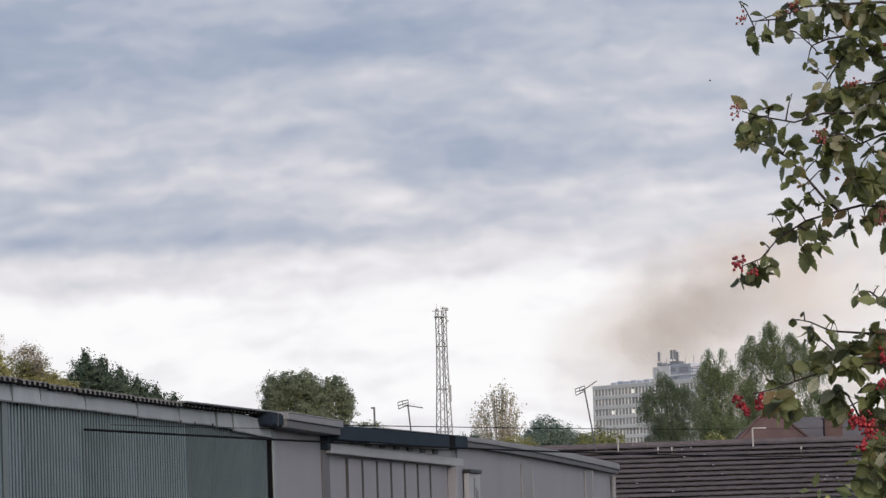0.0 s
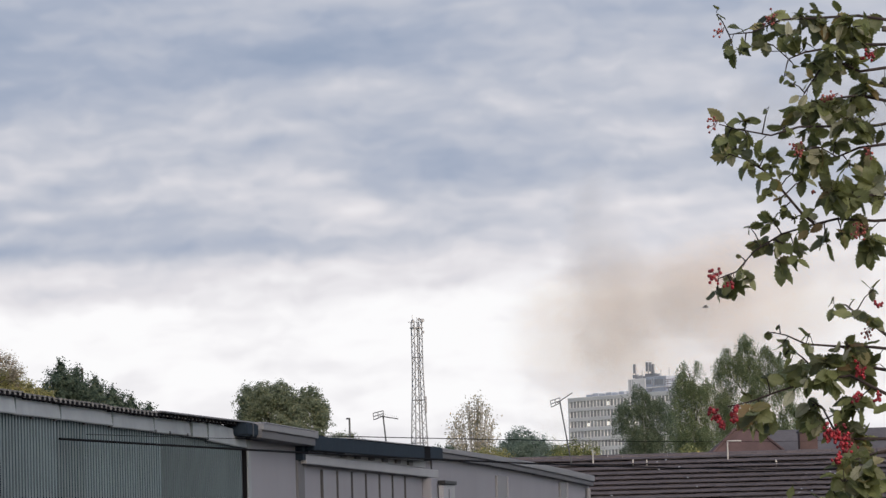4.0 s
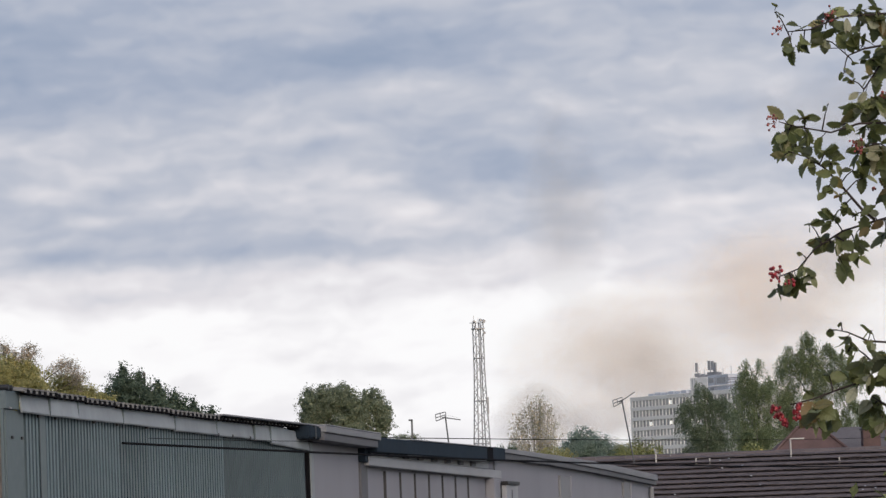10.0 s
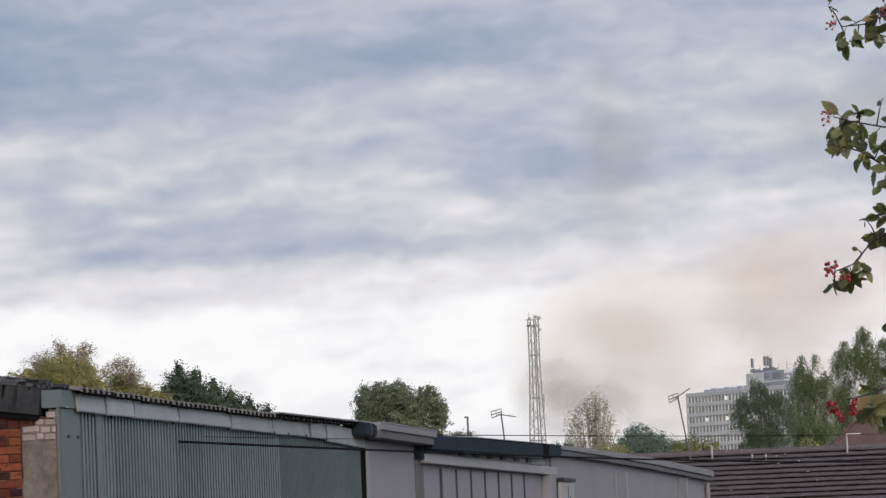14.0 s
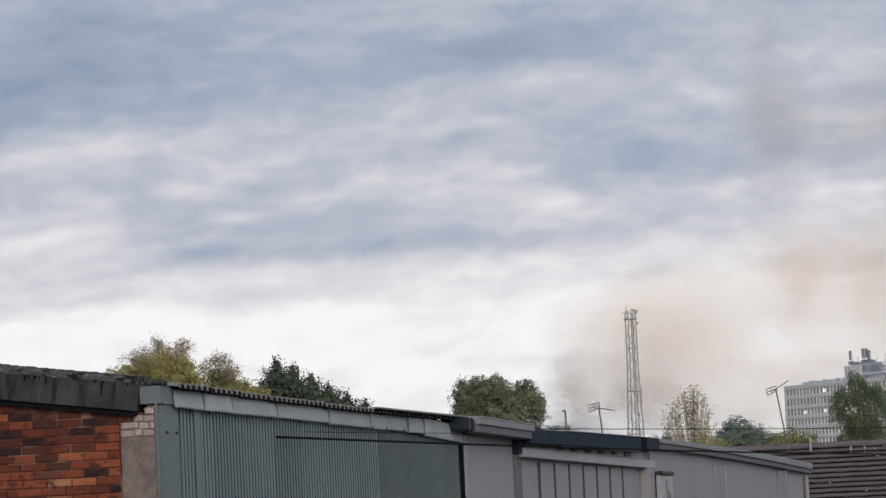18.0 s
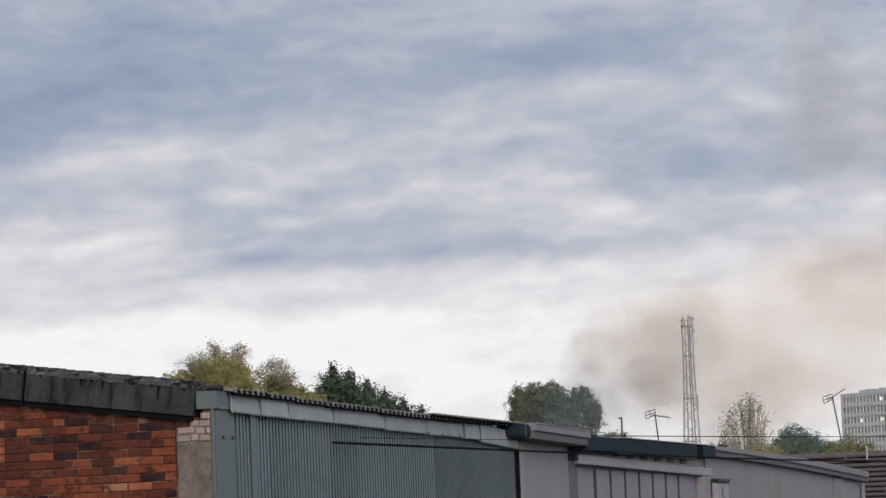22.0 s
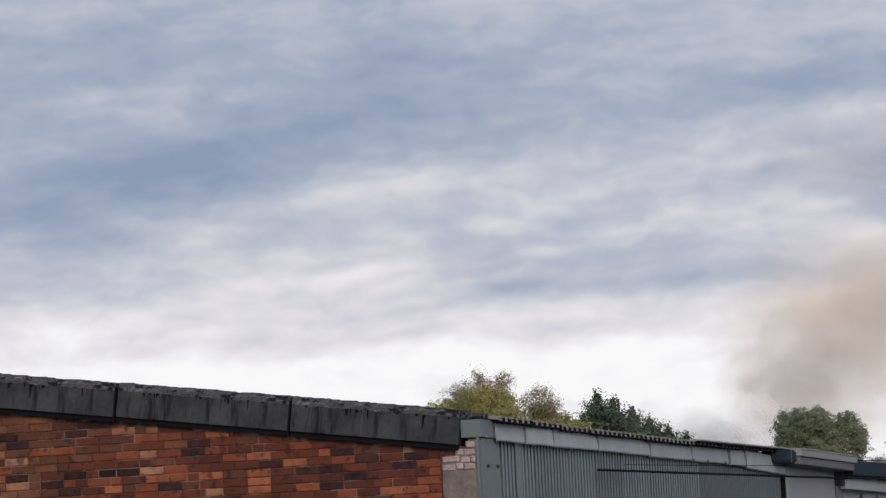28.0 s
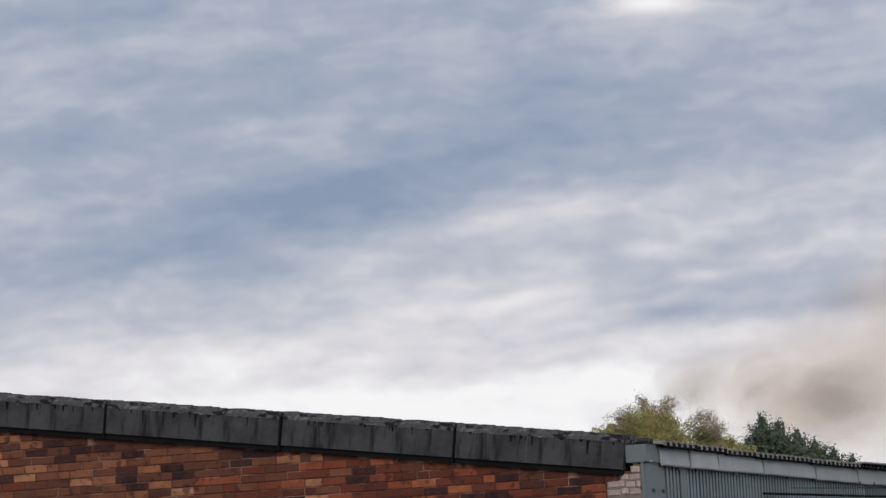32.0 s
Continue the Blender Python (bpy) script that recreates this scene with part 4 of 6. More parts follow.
# ---- lattice mast ----
def mast():
    at = (40.65, 800.0)
    base = ground_height(*at)
    ob = thing("lattice_mast", pose(at[0], at[1], base, 0, 0, 18), "grey steel lattice radio mast with dishes at its head", "mast")
    top = 45.75 - base

    def half(z):
        return 0.78 + 0.75 * max(0, 1 - z / (top * 0.72))

    corners = ((-1, -1), (1, -1), (1, 1), (-1, 1))
    for cx, cy in corners:
        pts = [(cx * half(z), cy * half(z), z) for z in np.linspace(0, top, 9)]
        part("leg", tube_bm(pts, 0.14, 0.11, 5), M_MAST, ob)
    zs = np.linspace(0.5, top - 0.3, 22)
    for i, (z0, z1) in enumerate(zip(zs, zs[1:])):
        for j in range(4):
            a, b = corners[j], corners[(j + 1) % 4]
            if i % 2:
                a, b = b, a
            part("brace", tube_bm([(a[0] * half(z0), a[1] * half(z0), z0), (b[0] * half(z1), b[1] * half(z1), z1)], 0.062, n=4), M_MAST, ob)
        if i % 5 == 2:
            for j in range(4):
                a, b = corners[j], corners[(j + 1) % 4]
                part("ring", tube_bm([(a[0] * half(z0), a[1] * half(z0), z0), (b[0] * half(z0), b[1] * half(z0), z0)], 0.09, n=4), M_MAST, ob)
    part("ladder", tube_bm([(0.15, 0, 0.3), (0.15, 0, top)], 0.13, n=5), M_MAST, ob)
    part("platform", bevelled(-1.0, 1.0, -1.0, 1.0, top - 1.3, top - 1.05, 0.03), M_MAST, ob)
    for x, y, z, r in ((-0.95, -0.7, 0.1, 0.33), (0.95, -0.8, 0.2, 0.38), (0.2, -1.0, 0.4, 0.3), (1.1, -0.6, -2.0, 0.28)):
        bm = bmesh.new()
        bmesh.ops.create_cone(bm, cap_ends=True, segments=12, radius1=r, radius2=r * 0.8, depth=0.3, matrix=pose(x, y, top + z, 90))
        part("dish", bm, M_MAST, ob)
    part("arm", tube_bm([(-1.9, -0.5, top - 0.1), (1.2, -0.5, top - 0.05)], 0.07, n=5), M_MAST, ob)
    for x, h in ((-0.8, 1.3), (0.1, 0.9), (0.9, 0.6)):
        part("whip", tube_bm([(x, 0, top - 0.3), (x, 0, top + h)], 0.05, n=4), M_MAST, ob)
    part("cabinet", bevelled(1.0, 1.35, -0.9, -0.5, top * 0.5, top * 0.5 + 3.2, 0.03), M_MAST, ob)


mast()


# ---- office block ----
def office():
    at = (112.8, 1300.0)
    base = ground_height(*at)
    ob = thing("office_block", pose(at[0], at[1], base, 0, 0, -58), "pale office block with long window bands and roof aerials", "building")
    top, floor_h, n_floor = 48.0 - base, 3.08, 10
    width, bay = 62.0, 1.7
    bm = bmesh.new()
    box(bm, 0, width, 0.35, 14, -1, top - 0.1)
    part("core", bm, M_OFFICE_GLASS, ob)
    part("end_wall", bevelled(-0.8, -0.01, 0.0, 14, -1, top, 0.05), M_OFFICE, ob)
    part("parapet", bevelled(-0.8, width, -0.1, 14, top + 0.01, top + 0.5, 0.05), M_OFFICE, ob)
    lit = {(2, 5), (2, 11), (2, 17), (2, 19), (0, 11)}
    pane = mesh_of(bevelled(0.06, bay - 0.26, 0.28, 0.34, 0.0, 1.89, 0.02), "pane")
    pane.materials.append(M_OFFICE_GLASS)
    litpane = mesh_of(bevelled(0.06, bay - 0.30, 0.26, 0.335, 0.25, 1.25, 0.02), "lit_pane")
    litpane.materials.append(M_LIT)
    mullion = mesh_of(bevelled(-0.16, 0.16, -0.02, 0.34, 0.0, 1.9, 0.02), "mullion")
    mullion.materials.append(M_OFFICE)
    for f in range(n_floor):
        z = top - 0.75 - floor_h * f - 1.9
        part("spandrel", bevelled(0, width, -0.05, 0.35, z - floor_h + 1.91, z - 0.01, 0.03), M_OFFICE, ob)
        if f < 6:
            for i in range(int(width / bay)):
                part("window", litpane if (f, i) in lit else pane, None, ob, at=pose(i * bay + 0.1, 0, z))
                part("mullion", mullion, None, ob, at=pose(i * bay, 0, z))
    part("top_band", bevelled(0, width, -0.05, 0.35, top - 0.74, top, 0.03), M_OFFICE, ob)
    for i in range(6):
        part("roof_unit", bevelled(6.0 + i * 3.3, 8.8 + i * 3.3, 2, 4, top + 0.5, top + 1.25 + 0.25 * (i % 2), 0.05), M_PLANT_ROOM, ob)
    part("plant_room", bevelled(26.0, 34.4, 3, 12, top + 0.5, top + 5.0, 0.08), M_OFFICE, ob)
    part("plant_room", bevelled(34.42, 44.5, 3.2, 12, top + 0.5, top + 5.3, 0.08), M_PLANT_ROOM, ob, "blue-grey clad plant room")
    part("plant_ledge", bevelled(34.4, 50.0, 2.6, 3.19, top + 1.9, top + 2.2, 0.04), M_OFFICE, ob)
    for x, z, w, h in ((35.0, 3.8, 2.4, 1.4), (35.6, 1.2, 2.0, 0.9), (39.0, 3.6, 4.2, 1.7)):
        part("vent", bevelled(x, x + w, 3.05, 3.3, top + z - h / 2, top + z + h / 2, 0.03), M_MAST, ob, "grey louvred vent")
    for x in (27.2, 28.4, 38.5, 44.0):
        part("cable_tray", bevelled(x, x + 0.18, 2.85, 3.0, top + 1.0, top + 4.8, 0.02), M_MAST, ob)
    for z in (1.6, 2.8, 3.6, 4.1):
        part("rail", tube_bm([(44.5, 3, top + z), (50.5, 3, top + z)], 0.13, n=4), M_MAST, ob)
    for x in (45.6, 48.0, 50.5):
        part("rail_post", tube_bm([(x, 3, top), (x, 3, top + 4.2)], 0.13, n=4), M_MAST, ob)
    part("roof_tank", bevelled(49.6, 51.2, 3.2, 5, top + 0.5, top + 4.4, 0.06), M_OFFICE, ob)
    for x, h, w in ((27.4, 4.6, 0.5), (33.6, 4.9, 0.5), (35.2, 4.8, 0.5), (36.6, 4.2, 0.5)):
        a = part("aerial_post", tube_bm([(x, 5, top + 4.9), (x, 5, top + 5.0 + h)], 0.17, n=5), M_MAST, ob)
        part("antenna_panel", bevelled(x - w, x + w, 4.4, 4.85, top + 5.0 + h - 2.8, top + 5.0 + h, 0.05), M_MAST, a)
        part("cabinet", bevelled(x - 1.0, x + 1.2, 4.5, 5.2, top + 5.31, top + 6.4, 0.05), M_MAST, a, "grey equipment cabinet")
    for x, z in ((28.6, 5.9), (30.2, 6.1), (32.0, 5.8), (38.5, 6.2)):
        part("dish_mount", bevelled(x - 0.8, x + 0.8, 4.6, 5.2, top + 4.95, top + z, 0.1), M_MAST, ob)
    for x, h in ((30.6, 7.6), (39.8, 7.3), (43.8, 7.8)):
        part("whip", tube_bm([(x, 5, top + 4.8), (x, 5, top + h)], 0.08, n=4), M_MAST, ob)


office()


# ---- tiled bungalow ----
RIDGE_Z, GAUGE, PITCH = 4.40, 0.345, math.radians(26)
bungalow = thing("bungalow", pose(11.78, 127.0, 0, 0, 0, -5), "low house with a wide brown interlocking tiled roof", "building")
ROOF_L, ROOF_R, ROWS_N = -2.8, 14.0, 12


def build_bungalow():
    run = ROWS_N * GAUGE * math.cos(PITCH)
    bm = bmesh.new()
    box(bm, ROOF_L + 0.4, ROOF_R - 0.4, -run + 0.5, run - 0.5, 0, RIDGE_Z - (run - 0.35) * math.tan(PITCH) - 0.1)
    part("wall", bm, M_RED_BRICK, bungalow)
    for s in (-1, 1):
        bm = bmesh.new()
        e = RIDGE_Z - run * math.tan(PITCH)
        v = [bm.verts.new(c) for c in ((ROOF_L, 0, RIDGE_Z - 0.05), (ROOF_R, 0, RIDGE_Z - 0.05), (ROOF_R, s * run, e - 0.05), (ROOF_L, s * run, e - 0.05))]
        v2 = [bm.verts.new(p.co - Vector((0, 0, 0.1))) for p in v]
        bm.faces.new(v)
        bm.faces.new(v2)
        for j in range(4):
            bm.faces.new((v[j], v2[j], v2[(j + 1) % 4], v[(j + 1) % 4]))
        bmesh.ops.recalc_face_normals(bm, faces=bm.faces)
        roof = part("roof", bm, M_TILE, bungalow)
        if s == -1:
            front = roof
    for x in np.arange(ROOF_L, ROOF_R - 0.2, 0.45):
        b = bmesh.new()
        tube(b, [(0, 0, 0), (0.44, 0, 0)], 0.11, n=8)
        part("ridge_tile", b, M_TILE_P, bungalow, at=pose(x, 0, RIDGE_Z - 0.02))
    part("gutter", tube_bm([(ROOF_L, -run - 0.05, e - 0.02), (ROOF_R, -run - 0.05, e - 0.02)], 0.06, n=6), M_BLACK, bungalow)
    return front


bungalow_front = build_bungalow()


def pipe_bent():
    ob = thing("vent_pipe", pose(15.69, 126.26, 4.22), "pale bent vent pipe on the tiled roof", "pipe")
    part("vent_tube", tube_bm([(0, 0, 0), (0, 0, 0.58)], 0.026, n=6), M_PIPE, ob)
    part("arm", tube_bm([(0, 0, 0.57), (0.42, 0, 0.57)], 0.026, n=6), M_PIPE, ob)


pipe_bent()
for x, y, z, h in ((11.65, 126.61, 4.27, 0.37), (12.83, 126.37, 4.20, 0.12), (13.24, 126.31, 4.18, 0.12), (17.08, 125.77, 4.09, 0.10)):
    ob = thing("vent_pipe", pose(x, y, z), "short pale vent pipe on the tiled roof", "pipe")
    part("vent_tube", tube_bm([(0, 0, -0.1), (0, 0, h)], 0.025, n=6), M_PIPE, ob)


def aerial(at, label, scale, lean, turn, flip=1, climb=0.2):
    """A television aerial: pole, boom and a reflector frame."""
    ob = thing("tv_aerial", pose(*at, 0, lean, 0) @ pose(0, 0, 0, 0, 0, turn), label, "aerial")
    h = 1.0 * scale
    part("pole", tube_bm([(0, 0, -0.4), (0, 0, h)], 0.022, n=6), M_AERIAL, ob)
    s = 0.28 * flip
    part("boom", tube_bm([(-0.1 * flip, 0, h - 0.02), (0.42 * flip, 0, h + climb)], 0.016, n=5), M_AERIAL, ob)
    for k in range(7):
        x = 0.02 + 0.06 * k
        part("element", tube_bm([(x * flip, -0.1, h + 0.03 + x * climb * 2), (x * flip, 0.1, h + 0.03 + x * climb * 2)], 0.007, n=4), M_AERIAL, ob)
    frame_bars = [((-s, -0.05), (0.02, 0.03)), ((-s, 0.14), (0.02, 0.18)), ((-s, -0.05), (-s, 0.14)), ((0.02, 0.03), (0.02, 0.18)), ((-s, 0.045), (0.02, 0.1)), ((-s * 0.5, 0.0), (-s * 0.5, 0.16))]
    for (a, b), (c, d) in frame_bars:
        part("reflector_bar", tube_bm([(a, 0, h + b - 0.06), (c, 0, h + d - 0.06)], 0.013, n=4), M_AERIAL, ob)
    return ob


aerial((10.99, 126.54, 4.23), "leaning television aerial on a pole above the tiles", 1.90, -9, 0)
aerial((3.22, 75.0, 3.6), "small television aerial above the lock-up roof", 0.87, -5, 0, climb=-0.16)
for o in bpy.data.objects:
    if o.name.startswith("tv_aerial") and o.location.y < 100:
        o.scale = (0.62, 0.62, 0.62)


def street_lamp():
    base = ground_height(5.49, 160)
    ob = thing("street_lamp", pose(5.49, 160, base), "plain grey street lamp column", "street lamp")
    part("column", tube_bm([(0, 0, 0), (0, 0, 3), (0, 0, 6.85)], 0.055, 0.036, 8), M_AERIAL, ob)
    part("head", bevelled(-0.13, 0.04, -0.06, 0.06, 6.82, 6.88, 0.02), M_AERIAL, ob)


street_lamp()


def brick_house():
    ob = thing("brick_house", pose(22.85, 175, 0), "red brick house with hipped roof and slate wing", "house")
    part("wall", bevelled(-3.2, 8.5, -0.5, 7, 0, 4.3, 0.02), M_RED_BRICK, ob)
    bm = bmesh.new()
    v = [bm.verts.new(c) for c in ((-3.0, -0.8, 4.3), (2.6, -0.8, 4.3), (2.6, 6, 4.3), (-3.0, 6, 4.3), (-0.6, 1.6, 6.5), (0.35, 1.6, 6.5))]
    for q in ((0, 1, 5, 4), (1, 2, 5), (2, 3, 4, 5), (3, 0, 4), (0, 3, 2, 1)):
        bm.faces.new([v[i] for i in q])
    part("hip_roof", bm, M_RED_BRICK, ob, "red tiled hipped roof")
    for a, b in (((-3.0, -0.85, 4.32), (-0.6, 1.55, 6.52)), ((2.6, -0.85, 4.32), (0.35, 1.55, 6.52)), ((-0.66, 1.6, 6.52), (0.41, 1.6, 6.52))):
        part("hip_tiles", tube_bm([a, b], 0.06, n=6), M_RED_BRICK, ob)
    bm = bmesh.new()
    v = [bm.verts.new(c) for c in ((1.0, 0.2, 4.3), (9, 0.2, 4.3), (9, 3.2, 6.5), (1.0, 3.2, 6.5), (1.0, 6.2, 4.3), (9, 6.2, 4.3))]
    for q in ((0, 1, 2, 3), (3, 2, 5, 4), (0, 3, 4), (1, 5, 2), (0, 4, 5, 1)):
        bm.faces.new([v[i] for i in q])
    part("slate_roof", bm, M_SLATE, ob, "grey slate roof")
    c = part("chimney", bevelled(1.85, 2.60, -0.6, 0.0, 3.5, 6.25, 0.02), M_RED_BRICK, ob)
    part("cap", bevelled(1.8, 2.65, -0.65, 0.05, 6.251, 6.35, 0.02), M_SLATE, c)
    for x in (2.0, 2.3):
        part("pot", tube_bm([(x + 0.06, -0.3, 6.35), (x + 0.06, -0.3, 6.75)], 0.09, 0.08, 8), M_RED_BRICK, c)
    part("aerial", tube_bm([(-0.15, 1.6, 6.45), (-0.15, 1.6, 6.9)], 0.03, n=5), M_AERIAL, ob)
    part("aerial_arm", tube_bm([(-0.6, 1.6, 6.75), (0.3, 1.6, 6.72)], 0.025, n=5), M_AERIAL, ob)


brick_house()


# ---- overhead cables ----
def cable(a, b, sag, r, label):
    a, b = Vector(a), Vector(b)
    pts = [a.lerp(b, i / 24) - Vector((0, 0, sag * 4 * (i / 24) * (1 - i / 24))) for i in range(25)]
    ob = part("overhead_cable", tube_bm(pts, r, n=5), M_CABLE)
    return tagged(ob, label, "cable")


cable((-1.401, 40.845, 2.853), (19.44, 118.00, 3.74), 0.160, 0.0125, "thick black service cable fixed to the workshop wall")
cable((0.10, 48.6, 3.10), (28.0, 174.6, 5.95), 0.12, 0.0065, "thin black service cable over the roofs")
# a thin dark line just below the eave flashing
cable(SITE @ Vector((0.10, 5.0, 2.922)), SITE @ Vector((0.10, 13.2, 3.062)), 0.004, 0.0035, "thin dark line along the cladding")
cable((4.4, 85.0, 3.45), (17.9, 121.2, 4.0), 0.03, 0.009, "thin black cable along the lock-up roof")


# ---- the berried whitebeam beside the camera ----
def near_leaf_material():
    k = Mat("whitebeam_leaf")
    r = k.n("ObjectInfo").outputs["Random"]
    tone = k.ramp(r, [(0.0, (0.052, 0.062, 0.034)), (0.22, (0.115, 0.133, 0.058)), (0.50, (0.195, 0.222, 0.088)), (0.76, (0.27, 0.295, 0.12)), (0.88, (0.42, 0.42, 0.31)), (0.96, (0.29, 0.24, 0.09)), (1.0, (0.21, 0.125, 0.065))])
    uv = k.n("UVMap", uv_map="leaf").outputs[0]
    sep = k.n("SeparateXYZ")
    k.link(uv, sep.inputs[0])
    # side veins run out from the midrib
    across = k.math("ABSOLUTE", sep.outputs[0])
    vein = k.math("PINGPONG", k.math("MULTIPLY_ADD", across, -0.55, k.math("MULTIPLY", sep.outputs[1], 1.0)), 0.055)
    line = k.ramp(k.math("DIVIDE", vein, 0.055), [(0.0, 1.0), (0.25, 0.0)])
    mid = k.ramp(k.math("MULTIPLY", across, 12.0), [(0.1, 1.0), (0.5, 0.0)])
    tone = k.mix(k.math("MULTIPLY", k.math("MAXIMUM", line, mid), 0.4), tone, (0.11, 0.12, 0.06))
    tone = k.mix(k.ramp(k.noise(k.coords(), 45, 4), [(0.5, 0.0), (0.78, 0.5)]), tone, (0.10, 0.075, 0.03))
    k.link(tone, k.b.inputs["Base Color"])
    k.b.inputs["Roughness"].default_value = 0.5
    k.bump(line, 0.3, 0.002)
    tr, mx = k.n("BsdfTranslucent"), k.n("MixShader")
    k.link(k.mix(0.5, tone, (0.24, 0.24, 0.05)), tr.inputs["Color"])
    mx.inputs[0].default_value = 0.45
    k.link(k.b.outputs[0], mx.inputs[1])
    k.link(tr.outputs[0], mx.inputs[2])
    k.link(mx.outputs[0], k.out.inputs["Surface"])
    return k.m


M_LEAF = near_leaf_material()
M_BERRY = surface("red_berry", (0.25, 0.016, 0.024), 0.4, vary=0.35, coarse=60, fine=200, bump=0, rand=0.45)
M_BERRY_DULL = surface("half_ripe_berry", (0.22, 0.055, 0.045), 0.5, vary=0.4, coarse=60, fine=200, bump=0, rand=0.5)
M_BERRY_STALK = surface("reddish_stalk", (0.14, 0.055, 0.05), 0.7, vary=0.3, coarse=40, fine=100, bump=0)


def whitebeam_leaf(seed):
    """A lobed, toothed oval leaf, folded on its midrib and curled."""
    rng = random.Random(seed)
    bm = bmesh.new()
    uvl = bm.loops.layers.uv.new("leaf")
    n, length, wide = 30, 1.0, rng.uniform(0.25, 0.37)
    fold, curl, twist = rng.uniform(0.08, 0.45), rng.uniform(-0.35, 0.5), rng.uniform(-0.3, 0.3)
    rows = []
    for i in range(n + 1):
        t = i / n
        w = wide * math.sin(math.pi * min(1, t * 0.97 + 0.02) ** 0.85) ** 0.8
        lobe = 0.17 * math.cos(2 * math.pi * 6.0 * t + 1.0) * (1 - 0.4 * t) + 0.05 * math.cos(2 * math.pi * 15 * t)
        w *= 1.0 + lobe * (1 if 1 < i < n - 1 else 0)
        z = curl * (t - 0.3) ** 2 * length
        row = []
        for s in (-1, -0.5, 0, 0.5, 1):
            x = s * w
            lift = abs(x) * fold * (1 - 0.4 * abs(s)) + 0.02 * math.sin(9 * t + 3 * s + seed)
            tw = twist * t
            row.append((bm.verts.new((x * math.cos(tw), t * length, z + lift + x * math.sin(tw))), (s * w, t)))
        rows.append(row)
    for p, q in zip(rows, rows[1:]):
        for j in range(4):
            cs = (p[j], p[j + 1], q[j + 1], q[j])
            fc = bm.faces.new([c[0] for c in cs])
            for lp, c in zip(fc.loops, cs):
                lp[uvl].uv = c[1]
    me = mesh_of(bm, "leaf", True)
    me.materials.append(M_LEAF)
    return me


LEAVES = [whitebeam_leaf(s) for s in range(9)]
TREE_AT = Vector((2.75, 11.35, 0))
whitebeam = thing("whitebeam_tree", pose(*TREE_AT), "whitebeam with lobed green leaves and clusters of red berries", "tree")
tree_rng = random.Random(77)


def in_tree(p):
    return Vector(p) - TREE_AT


def leaf_pose(p, out, size, rng):
    """A leaf at p whose tip points along out, drooping, with a chance roll about its midrib."""
    y = (Vector(out).normalized() + Vector((rng.gauss(0, 0.25), rng.gauss(0, 0.35), rng.gauss(-0.15, 0.25)))).normalized()
    side = y.cross(Vector((rng.gauss(0, 0.6), rng.gauss(-0.55, 0.6), rng.gauss(0.6, 0.6)))).normalized()
    up = side.cross(y)
    m = Matrix((side, y, up)).transposed().to_4x4()
    return Matrix.Translation(p) @ m @ Matrix.Diagonal((size * 0.88, size, size, 1))


def trunk_and_limbs():
    part("trunk", tube_bm([in_tree(p) for p in ((2.75, 11.35, -0.1), (2.72, 11.35, 1.2), (2.78, 11.3, 2.4), (2.7, 11.35, 3.6), (2.75, 11.3, 4.6))], 0.12, 0.03, 10), M_BARK, whitebeam)
    for z0, z1, dy in ((1.3, 1.86, -0.05), (1.5, 2.0, 0.1), (1.7, 2.13, -0.1), (1.9, 2.4, 0.05), (2.2, 2.62, 0), (2.5, 2.86, 0.08), (2.8, 3.0, -0.05)):
        part("limb", tube_bm([in_tree(p) for p in ((2.74, 11.34, z0), (2.4, 11.2, z0 + 0.2), (2.05, 11.05 + dy, z1 - 0.02), (1.81, 11.0 + dy * 0.5, z1))], 0.035, 0.008, 7), M_BARK, whitebeam)


trunk_and_limbs()


TWIGS = []


def put_leaf(p, tip_way, size, branch, stalk_from):
    leaf = part("leaf", LEAVES[tree_rng.randrange(len(LEAVES))], None, branch, at=leaf_pose(in_tree(p), tip_way, size, tree_rng))
    if (stalk_from - p).length > 0.004:
        part("leaf_stalk", tube_bm([in_tree(stalk_from), in_tree(p)], 0.0011, n=4), M_TWIG, branch)
    return leaf


def twig(pts, n):
    """A twig through points across and up, with a few leaves of its own."""
    rng = tree_rng
    depth = 11.0 + rng.uniform(-0.10, 0.10)
    path = [Vector((x, depth + 0.03 * math.sin(7 * x), z)) for x, z in pts]
    branch = part("branch", tube_bm([in_tree(p) for p in path], 0.0048, 0.0015, 6), M_TWIG, whitebeam)
    TWIGS.append((path, branch))
    span = len(path) - 1
    for i in range(n):
        f = (i + rng.random()) / n * span
        j = min(span - 1, int(f))
        p, d = path[j].lerp(path[j + 1], f - j), (path[j + 1] - path[j]).normalized()
        side = Vector((rng.gauss(0, 0.4), rng.gauss(0, 0.3), rng.choice((0.5, -0.9, -1.0, -0.3))))
        put_leaf(p + (d * 0.5 + side).normalized() * rng.uniform(0.012, 0.03), d * 0.55 + side * 0.7, rng.uniform(0.034, 0.058), branch, p)


